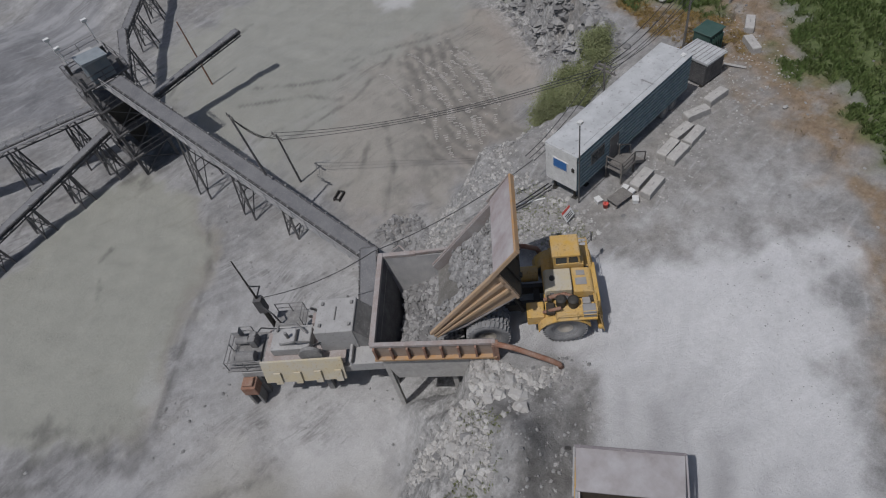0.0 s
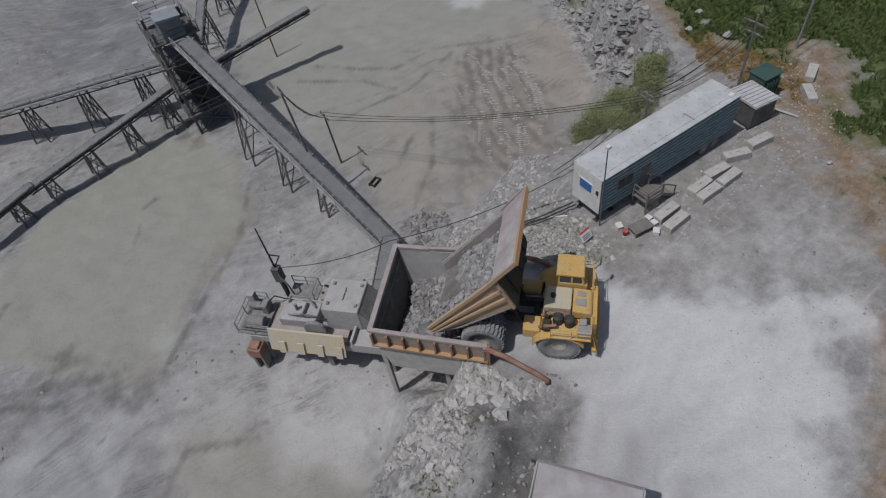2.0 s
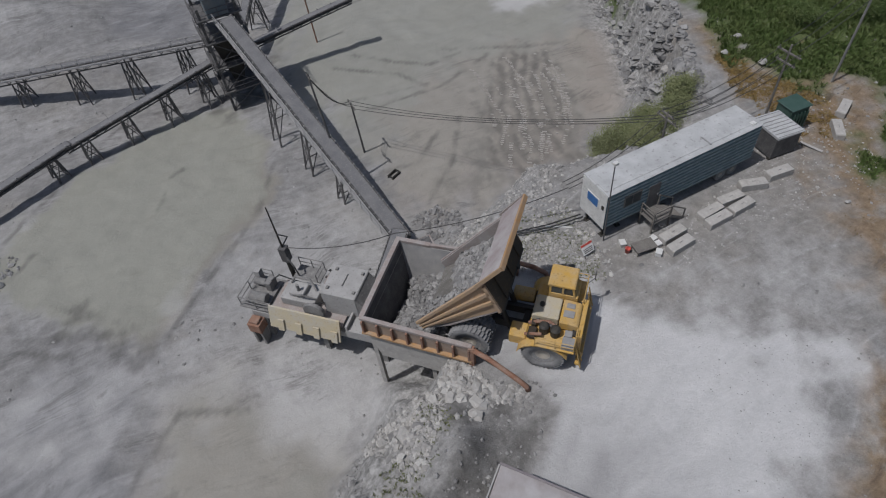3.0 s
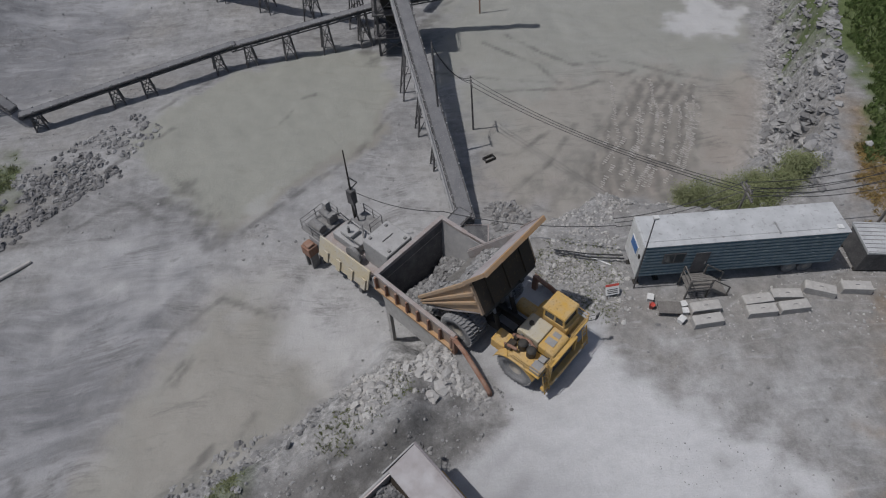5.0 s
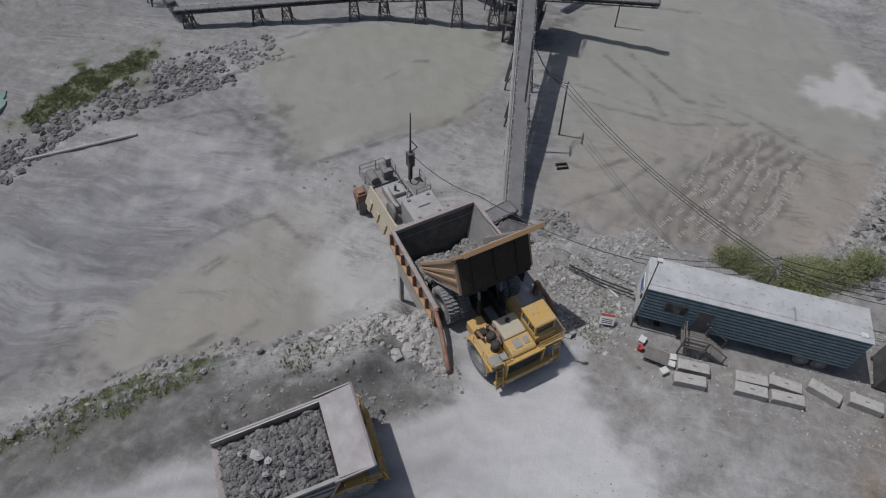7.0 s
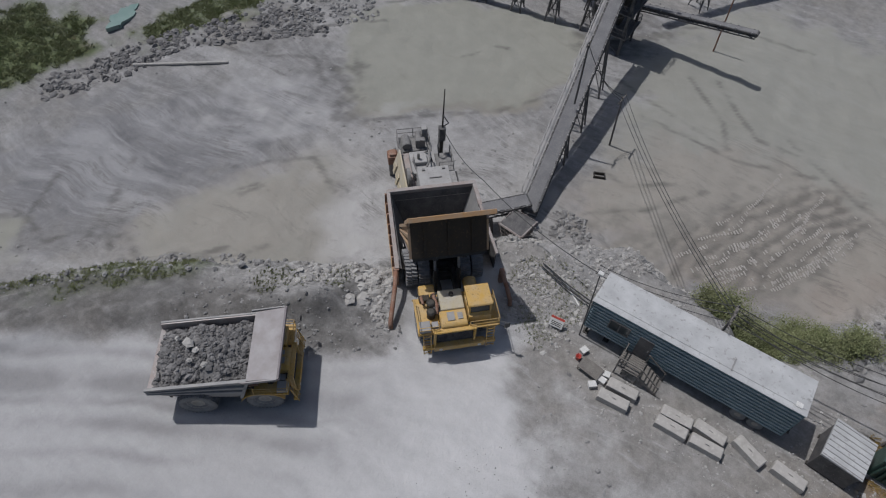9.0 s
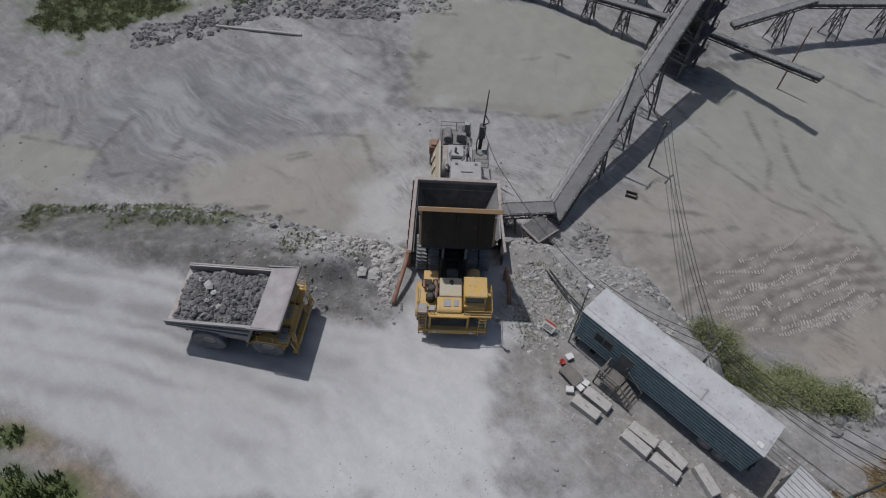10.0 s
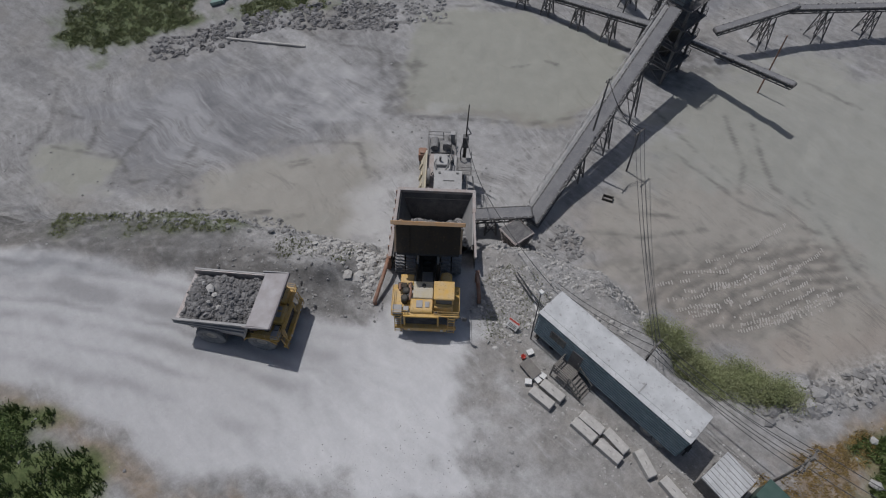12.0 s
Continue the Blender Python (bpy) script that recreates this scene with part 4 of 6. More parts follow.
def hopper():
    t = thing("hopper", "dust-whitened steel feed hopper beside the tipping pad", "hopper", MH)
    part("rear_beam", Shape().box(-10.2, -9.85, -3.85, 3.25, 1.62, 1.98).box(-10.12, -9.93, -3.8, 3.2, 1.3, 1.62), FRAME, t, bevel=0.02)
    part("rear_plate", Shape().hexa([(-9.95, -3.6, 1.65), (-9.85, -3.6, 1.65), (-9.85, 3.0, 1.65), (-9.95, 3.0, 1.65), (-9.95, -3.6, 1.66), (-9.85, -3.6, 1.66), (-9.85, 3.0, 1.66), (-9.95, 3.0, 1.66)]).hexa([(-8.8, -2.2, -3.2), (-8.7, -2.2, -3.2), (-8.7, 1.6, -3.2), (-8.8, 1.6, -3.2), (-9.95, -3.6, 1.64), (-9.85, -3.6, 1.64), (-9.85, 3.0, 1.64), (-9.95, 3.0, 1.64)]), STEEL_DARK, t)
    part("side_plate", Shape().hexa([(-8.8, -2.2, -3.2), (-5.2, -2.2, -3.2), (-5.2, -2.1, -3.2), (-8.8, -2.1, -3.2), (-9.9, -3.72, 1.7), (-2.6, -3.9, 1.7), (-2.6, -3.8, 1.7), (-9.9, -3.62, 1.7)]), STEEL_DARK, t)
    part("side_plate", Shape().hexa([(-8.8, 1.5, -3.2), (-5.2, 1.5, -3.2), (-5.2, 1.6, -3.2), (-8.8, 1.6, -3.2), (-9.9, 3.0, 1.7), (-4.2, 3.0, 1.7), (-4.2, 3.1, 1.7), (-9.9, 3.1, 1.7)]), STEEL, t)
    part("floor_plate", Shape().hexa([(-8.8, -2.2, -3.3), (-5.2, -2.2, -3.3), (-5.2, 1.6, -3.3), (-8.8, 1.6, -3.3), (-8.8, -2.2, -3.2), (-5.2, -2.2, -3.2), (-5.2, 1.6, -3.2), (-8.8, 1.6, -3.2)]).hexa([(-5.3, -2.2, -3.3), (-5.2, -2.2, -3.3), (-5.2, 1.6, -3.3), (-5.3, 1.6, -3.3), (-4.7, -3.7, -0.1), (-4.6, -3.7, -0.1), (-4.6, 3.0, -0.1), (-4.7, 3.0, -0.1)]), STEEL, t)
    side = Shape().hexa([(-10.15, -3.98, 1.72), (-2.5, -4.3, 1.72), (-2.5, -3.98, 1.72), (-10.15, -3.7, 1.72), (-10.15, -3.98, 1.96), (-2.5, -4.3, 1.96), (-2.5, -3.98, 1.96), (-10.15, -3.7, 1.96)])
    wall = part("side_wall", side, FRAME, t, bevel=0.02)
    part("wall_panel", Shape().hexa([(-10.0, -3.9, 0.55), (-2.6, -4.2, 0.55), (-2.6, -4.13, 0.55), (-10.0, -3.83, 0.55), (-10.0, -3.9, 1.72), (-2.6, -4.2, 1.72), (-2.6, -4.13, 1.72), (-10.0, -3.83, 1.72)]), DULL, wall)
    for k in range(8):
        x = -9.95 + k * 1.04
        y = -3.9 - (x + 10) * 0.0405
        part("wall_post", Shape().box(x - 0.06, x + 0.06, y - 0.24, y, 0.4, 1.72), RUST, wall)
    part("lower_rail", Shape().hexa([(-10.1, -4.16, 0.4), (-2.5, -4.47, 0.4), (-2.5, -4.2, 0.4), (-10.1, -3.9, 0.4), (-10.1, -4.16, 0.56), (-2.5, -4.47, 0.56), (-2.5, -4.2, 0.56), (-10.1, -3.9, 0.56)]), ORANGE, wall)
    # pale colour here imitates the dust cloud that hangs before plate and legs
    part("lower_plate", Shape().hexa([(-9.2, -3.85, -2.4), (-3.4, -4.1, -2.4), (-3.4, -4.0, -2.4), (-9.2, -3.75, -2.4), (-9.9, -3.88, 0.4), (-2.6, -4.15, 0.4), (-2.6, -4.05, 0.4), (-9.9, -3.78, 0.4)]), CONCRETE, t)
    n = Shape().hexa([(-10.15, 2.98, 1.7), (-7.6, 2.98, 1.7), (-7.6, 3.3, 1.7), (-10.15, 3.3, 1.7), (-10.15, 2.98, 1.96), (-7.6, 2.98, 1.96), (-7.6, 3.3, 1.96), (-10.15, 3.3, 1.96)])
    far = part("far_wall", n, FRAME, t, bevel=0.02)
    part("wing_rail", Shape().beam((-7.6, 3.12, 1.85), (-2.6, 3.3, 2.0), 0.2, 0.22), FRAME, far)
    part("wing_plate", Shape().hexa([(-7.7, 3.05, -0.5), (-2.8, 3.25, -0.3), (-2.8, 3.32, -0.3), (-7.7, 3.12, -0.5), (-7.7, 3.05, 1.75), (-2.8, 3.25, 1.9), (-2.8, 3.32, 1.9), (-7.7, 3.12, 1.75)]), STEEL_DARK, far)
    part("cross_rail", Shape().box(-9.85, -9.7, -3.6, 3.0, 0.85, 1.05), FRAME, t)
    # legs whitened the same way, to sink into the airborne dust
    for x, y in ((-9.8, -3.4), (-9.8, 2.9), (-5.6, -3.4), (-5.6, 2.9)):
        part("leg", Shape().box(x - 0.16, x + 0.16, y - 0.16, y + 0.16, gz(*(MH @ Vector((x, y, 0))).xy) - 0.3, 0.5), CONCRETE, t)
    return t


hopper()


def hopper_fill(u, v, size):
    x, y = -8.9 + u * 4.3, -2.9 + v * 5.6
    return (x, y, -1.3 + u * 1.9 + 0.25 * math.sin(v * 9))


bed_mound("hopper_fines", MH, hopper_fill, "grey fines filling a steel feed hopper")
heap("hopper_rocks", MH, hopper_fill, 1300, _r, ROCK, "grey broken limestone lying in a feed hopper")

guide = thing("guide_rail", "rusty brown pipe guide rail by the tipping pad", "guide rail", MH, "guide rails")
part("pipe", Shape().pipe([(-2.5, -4.25, 1.75), (-1.4, -4.45, 1.45), (0.6, -5.0, 0.75), (1.15, -5.15, 0.45), (1.25, -5.15, 0.1)], 0.17, 10), RUST, guide, smooth=True)
part("post", Shape().box(-2.7, -2.35, -4.4, -4.05, -0.2, 1.9), RUST, guide)
guide2 = thing("guide_rail", "rusty brown pipe guide rail by the tipping pad", "guide rail", MH, "guide rails")
part("pipe", Shape().pipe([(-1.5, 3.5, 1.3), (-0.3, 3.6, 1.0), (0.5, 3.7, 0.5), (0.7, 3.7, 0.05)], 0.17, 10), RUST, guide2, smooth=True)
part("post", Shape().box(-1.7, -1.35, 3.35, 3.65, -0.2, 1.45), RUST, guide2)


# ---- crushing plant in the pit ----
CHALKY = surface("dust_caked_steel", (0.37, 0.365, 0.355), (0.29, 0.285, 0.275), 0.85, 0.0, 1.2, 6, (0.2, 0.19, 0.18))
CHALKY_DARK = surface("dust_caked_dark_steel", (0.15, 0.147, 0.142), (0.26, 0.255, 0.245), 0.85, 0.0, 1.6, 7, (0.34, 0.33, 0.32))


def crusher():
    t = thing("crusher", "dusty mobile rock crusher standing below the hopper", "crusher", MH)
    base = Shape()
    for y in (-1.5, 1.5):
        base.box(-21.5, -9.5, y - 0.2, y + 0.2, -5.0, -4.3)
    for x in (-21, -18, -15, -12, -10):
        base.box(x - 0.15, x + 0.15, -1.5, 1.5, -4.9, -4.5)
    part("frame", base, CHALKY, t, bevel=0.02)
    for x, y in ((-20.5, -1.5), (-20.5, 1.5), (-15.5, -1.5), (-15.5, 1.5), (-10.5, -1.5), (-10.5, 1.5)):
        part("support_leg", Shape().box(x - 0.2, x + 0.2, y - 0.2, y + 0.2, -8.1, -4.9), CHALKY_DARK, t)
    part("feeder_body", Shape().box(-13.0, -8.9, -2.1, 1.6, -4.3, -3.35).box(-13.0, -12.8, -2.1, 1.6, -3.35, -2.9), CHALKY, t, bevel=0.03)
    hoodp = Shape().prism([(-15.2, -3.6), (-12.4, -3.6), (-12.4, -1.15), (-15.2, -1.15)], -0.75, 2.1)
    h = part("crusher_hood", hoodp, CHALKY, t, "dust-covered grey steel hood", bevel=0.06)
    for x in (-14.8, -12.7):
        for y in (-0.2, 1.6):
            part("lifting_lug", Shape().box(x - 0.09, x + 0.09, y - 0.12, y + 0.12, -1.15, -1.02), CHALKY_DARK, h)
    part("hood_bar", Shape().rod((-13.8, 0.2, -1.1), (-13.8, 1.3, -1.1), 0.05), CHALKY_DARK, h)
    part("discharge_wedge", Shape().prism([(-12.4, -3.4), (-10.9, -3.4), (-12.4, -1.3)], -0.7, 2.0), CHALKY_DARK, t)
    y = part("guard_panel", Shape().hexa([(-19.6, -2.35, -4.9), (-13.6, -2.35, -4.9), (-13.6, -2.2, -4.9), (-19.6, -2.2, -4.9), (-19.6, -1.75, -3.0), (-13.6, -1.75, -3.0), (-13.6, -1.6, -3.0), (-19.6, -1.6, -3.0)]), YELLOW_PALE, t, "faded dusty yellow guard panel", bevel=0.02)
    for k in range(4):
        x = -18.8 + k * 1.5
        part("panel_rib", Shape().hexa([(x, -2.5, -4.9), (x + 0.5, -2.5, -4.9), (x + 0.5, -2.36, -4.9), (x, -2.36, -4.9), (x, -2.2, -3.9), (x + 0.5, -2.2, -3.9), (x + 0.5, -2.1, -3.9), (x, -2.1, -3.9)]), YELLOW_PALE, y)
    part("side_deck", Shape().box(-19.6, -13.5, -1.7, 1.4, -3.75, -3.6), FRAME, t)
    eng = part("engine", Shape().box(-18.9, -16.0, -0.9, 0.9, -3.6, -2.75).box(-18.2, -17.0, -0.6, 0.6, -2.75, -2.35), CHALKY, t, bevel=0.05)
    part("engine_pipes", Shape().pipe([(-18.6, 0.6, -2.7), (-18.3, 0.9, -2.2), (-17.0, 0.8, -2.1), (-16.3, 0.3, -2.6)], 0.09).pipe([(-17.9, -0.6, -2.5), (-16.9, -0.8, -2.0), (-15.9, -0.5, -2.6)], 0.07).rod((-17.5, -0.2, -2.4), (-17.5, -0.2, -1.7), 0.12), CHALKY_DARK, eng)
    part("flywheel", Shape().rod((-15.8, -1.5, -2.9), (-15.8, -1.2, -2.9), 0.85, 24), CHALKY_DARK, t, bevel=0.03)
    plat = part("platform", Shape().box(-22.4, -19.4, -1.7, 1.5, -4.1, -4.0), CHALKY_DARK, t)
    part("platform_rail", rails(Shape(), [(-19.5, -1.6, -4.0), (-20.9, -1.65, -4.0), (-22.3, -1.6, -4.0), (-22.3, 0.0, -4.0), (-22.3, 1.4, -4.0), (-20.9, 1.4, -4.0)], 1.05, 0.04), CHALKY_DARK, plat)
    part("motor", Shape().rod((-21.6, -0.9, -3.4), (-20.2, -0.9, -3.4), 0.42, 16).box(-21.8, -20.0, -1.3, 0.8, -4.0, -3.75).box(-20.8, -20.3, 0.0, 0.9, -3.75, -2.8).rod((-21.9, 0.4, -3.2), (-20.9, 0.4, -3.2), 0.3, 14), CHALKY_DARK, plat, bevel=0.03)
    part("walk_grating", Shape().box(-19.4, -15.6, 1.0, 1.55, -3.6, -3.52), CHALKY, t)
    part("hose", Shape().pipe([(-20.6, 0.2, -3.0), (-19.8, 0.9, -2.5), (-18.9, 1.0, -2.9), (-18.0, 1.2, -3.4)], 0.06), CABLE, t)
    part("hose", Shape().pipe([(-16.2, -0.9, -2.7), (-15.6, -1.1, -2.2), (-15.0, -0.7, -2.4)], 0.05), CABLE, t)
    part("oil_tank", Shape().box(-16.0, -15.4, 1.0, 1.9, -3.6, -2.5), FRAME, t, bevel=0.04)
    part("control_box", Shape().box(-22.2, -21.7, 0.8, 1.3, -4.0, -2.7), CHALKY, plat)
    deck2 = part("mast_deck", Shape().box(-19.4, -17.0, 1.6, 3.2, -3.9, -3.8), CHALKY_DARK, t)
    part("mast_rail", rails(Shape(), [(-17.1, 1.7, -3.8), (-17.1, 3.1, -3.8), (-18.2, 3.1, -3.8), (-19.3, 3.1, -3.8)], 1.05, 0.04), CHALKY_DARK, deck2)
    part("stairs", Shape().beam((-16.9, 2.6, -3.9), (-13.5, 3.4, -7.4), 0.1, 0.2).beam((-16.9, 3.3, -3.9), (-13.5, 4.1, -7.4), 0.1, 0.2), CHALKY_DARK, deck2)
    part("cooler", Shape().box(-21.6, -20.5, -2.7, -1.7, -5.9, -4.9).box(-21.45, -20.65, -2.55, -1.85, -4.9, -4.65), RUST, t, "dusty reddish cooler box", bevel=0.04)
    part("cooler_legs", Shape().box(-21.5, -21.3, -2.6, -1.8, -8.6, -5.9).box(-20.8, -20.6, -2.6, -1.8, -8.6, -5.9), CHALKY_DARK, t)
    return t


crusher()
mast = thing("breaker_boom", "dark steel rock breaker boom mast beside the crusher", "boom", MH)
part("mast", Shape().rod((-19.6, 2.3, -7.9), (-19.8, 2.4, -2.2), 0.2, 10).rod((-19.8, 2.4, -2.2), (-19.95, 2.5, 3.4), 0.1, 8, 0.05), DARK, mast)
part("bracket", Shape().box(-20.1, -19.5, 2.1, 2.7, -2.4, -0.9).pipe([(-19.85, 2.4, -0.9), (-19.4, 2.9, -0.1), (-19.85, 2.4, 0.6)], 0.06).pipe([(-19.7, 2.2, -1.5), (-19.0, 1.9, -2.4), (-18.9, 2.0, -3.7)], 0.07), STEEL_DARK, mast)


# ---- conveyors ----
def conveyor(name, a, b, width, label, depth=1.0, bay=1.5, walk_side=0, trestles=(), lattice=True, group="conveyors"):
    """A belt on a lattice frame from a (tail) to b (head), with idlers, handrails and trestles."""
    a, b = Vector(a), Vector(b)
    t = thing(name, label, "conveyor", None, group)
    d = (b - a).normalized()
    s = d.cross(Vector((0, 0, 1))).normalized()
    u = s.cross(d)
    w = width / 2
    n = max(2, int((b - a).length / bay))
    part("belt", Shape().beam(a, b, width * 0.86, 0.05), BELT, t, "dusty grey conveyor belt")
    part("return_belt", Shape().beam(a - u * 0.45, b - u * 0.45, width * 0.8, 0.03), BELT, t)
    for k in (-1, 1):
        ch = Shape().beam(a + s * w * k - u * 0.08, b + s * w * k - u * 0.08, 0.1, 0.16)
        if lattice:
            ch.beam(a + s * w * k - u * depth, b + s * w * k - u * depth, 0.1, 0.12)
            for i in range(n):
                p0, p1 = a.lerp(b, i / n) + s * w * k, a.lerp(b, (i + 1) / n) + s * w * k
                ch.beam(p0 - u * 0.1, p0 - u * depth, 0.06)
                ch.beam(p0 - u * (0.1 if i % 2 else depth), p1 - u * (depth if i % 2 else 0.1), 0.06)
        part("side_frame", ch, STEEL_DARK, t)
    for i in range(n + 1):
        p = a.lerp(b, i / n) - u * (depth if lattice else 0.3)
        part("cross_tie", Shape().beam(p - s * w, p + s * w, 0.07), STEEL_DARK, t)
    for i in range(n * 2):
        p = a.lerp(b, (i + 0.5) / (n * 2)) - u * 0.09
        idl = Shape().rod(p - s * w * 0.85, p + s * w * 0.85, 0.055, 6)
        for k in (-1, 1):
            idl.beam(p + s * w * k, p + s * w * k + u * (0.2 + 0.12 * (i % 3 == k)), 0.08 + 0.05 * (i % 2))
        part("idler", idl, STEEL, t)
    for e, nm in ((a, "tail_drum"), (b, "head_drum")):
        part(nm, Shape().rod(e - s * w * 0.9 - u * 0.22, e + s * w * 0.9 - u * 0.22, 0.24, 14), STEEL_DARK, t)
    if walk_side:
        off = s * walk_side * (w + 0.32)
        part("walkway", Shape().beam(a + off - u * 0.15, b + off - u * 0.15, 0.42, 0.06), STEEL, t, "dusty steel grating walkway")
        hr = Shape()
        o2 = s * walk_side * (w + 0.55)
        for i in range(n + 1):
            p = a.lerp(b, i / n) + o2
            hr.beam(p - u * 0.15, p + Vector((0, 0, 0.95)), 0.05)
        for h in (0.5, 0.95):
            hr.beam(a + o2 + Vector((0, 0, h)), b + o2 + Vector((0, 0, h)), 0.05)
        part("handrail", hr, CHALKY, t)
    for f in trestles:
        p = a.lerp(b, f) - u * (depth if lattice else 0.15)
        g = gz(p.x, p.y)
        if p.z - g < 0.4:
            continue
        spread = min(0.9, 0.12 * (p.z - g))
        feet = []
        for k in (-1, 1):
            for j in (-0.5, 0.5):
                top, foot = p + s * w * k + d * j * 0.8, Vector((*(p + s * (w + spread) * k + d * j * (1.0 + spread)).xy, g - 0.15))
                part("trestle_leg", Shape().beam(foot, top, 0.14), STEEL_DARK, t)
                feet.append((foot, top))
        for (f0, t0), (f1, t1) in ((feet[0], feet[2]), (feet[1], feet[3]), (feet[0], feet[1]), (feet[2], feet[3])):
            part("trestle_brace", Shape().beam(f0.lerp(t0, 0.12), f1.lerp(t1, 0.88), 0.07), STEEL_DARK, t)
            part("trestle_brace", Shape().beam(f1.lerp(t1, 0.12), f0.lerp(t0, 0.88), 0.07), STEEL_DARK, t)
            part("trestle_tie", Shape().beam(f0.lerp(t0, 0.5), f1.lerp(t1, 0.5), 0.07), STEEL_DARK, t)
    return t


conveyor("conveyor", (-10.15, 13.2, -6.1), (-15.35, 41.8, 3.5), 1.5, "long inclined steel lattice conveyor rising from the pit floor", 1.3, 1.5, -1, (0.3, 0.5, 0.72))
conveyor("conveyor", tuple(MH @ Vector((-12.4, 1.2, -5.0))), (-10.4, 13.0, -4.7), 1.5, "short dusty conveyor between crusher and long conveyor", 0.6, 1.2, 0, (0.5, 0.85))
conveyor("conveyor", (-14.6, 47.3, -3.0), (-0.6, 46.6, -0.9), 0.9, "slender stacker conveyor boom over the silt", 0.6, 1.6, 0, ())
conveyor("conveyor", (-35.5, 42.4, -4.6), (-17.0, 46.4, -2.6), 1.0, "low ground conveyor on piers across the pit", 0.6, 1.8, 0, (0.1, 0.35, 0.6, 0.85))
conveyor("conveyor", (-57.0, 32.6, -5.2), (-35.0, 42.6, -4.4), 1.0, "low ground conveyor on piers across the pit", 0.5, 1.8, 0, (0.05, 0.4, 0.55, 0.9))
conveyor("conveyor", (-48.0, 61.0, -3.6), (-17.6, 48.6, -1.2), 1.0, "long ground conveyor leading away over the pit", 0.8, 1.8, 1, (0.1, 0.3, 0.5, 0.7, 0.9))
conveyor("conveyor", (-13.3, 52.0, -3.4), (-8.2, 62.2, -1.7), 1.0, "short rising conveyor leaving the transfer tower", 0.6, 1.6, 0, (0.7,))
conveyor("conveyor", (10.5, 88.0, -3.6), (-8.6, 61.6, -2.1), 1.0, "long low conveyor on piers leading away over the pit", 0.6, 1.8, 0, (0.12, 0.35, 0.6, 0.82))
conveyor("stacker", (-58.0, 33.6, -5.0), (-70.0, 41.0, 1.5), 1.0, "rust-red stacker conveyor at a grey stockpile", 0.8, 1.6, 0, (0.35,))

skirt = thing("transfer_chute", "dusty steel transfer chute under the conveyor tail", "chute", pose(0.15, -0.7, -0.75))
part("chute", Shape().hexa([(-10.9, 10.2, -6.6), (-9.2, 10.0, -6.6), (-9.0, 11.6, -6.6), (-10.8, 11.7, -6.6), (-11.3, 9.9, -4.3), (-8.9, 9.6, -4.3), (-8.6, 12.0, -4.3), (-11.0, 12.2, -4.3)]), STEEL_DARK, skirt, bevel=0.03)
part("chute_frame", Shape().beam((-11.3, 9.9, -4.25), (-8.9, 9.6, -4.25), 0.1).beam((-8.9, 9.6, -4.25), (-8.6, 12.0, -4.25), 0.1).beam((-10.2, 9.7, -6.3), (-8.8, 10.8, -4.3), 0.08).beam((-9.2, 9.8, -6.5), (-11.0, 9.9, -4.3), 0.08), FRAME, skirt)
lo4 = [(-10.95, 10.12, -6.6), (-9.15, 9.92, -6.6), (-8.94, 11.66, -6.6), (-10.84, 11.78, -6.6)]
hi4 = [(-11.37, 9.82, -4.3), (-8.84, 9.52, -4.3), (-8.53, 12.08, -4.3), (-11.06, 12.28, -4.3)]
for i in range(4):
    a, b, c, d = (Vector(p) for p in (lo4[i], lo4[i - 3], hi4[i - 3], hi4[i]))
    cage = Shape()
    for k in range(5):
        cage.beam(a.lerp(b, k / 4), d.lerp(c, k / 4), 0.05)
    for k in range(1, 5):
        cage.beam(a.lerp(d, k / 4), b.lerp(c, k / 4), 0.05)
    part("cage_side", cage, FRAME, skirt)
for x, y in ((-10.8, 10.3), (-9.3, 10.1), (-9.1, 11.5), (-10.7, 11.6)):
    part("leg", Shape().box(x - 0.08, x + 0.08, y - 0.08, y + 0.08, gz(x, y) - 0.2, -6.5), STEEL_DARK, skirt)


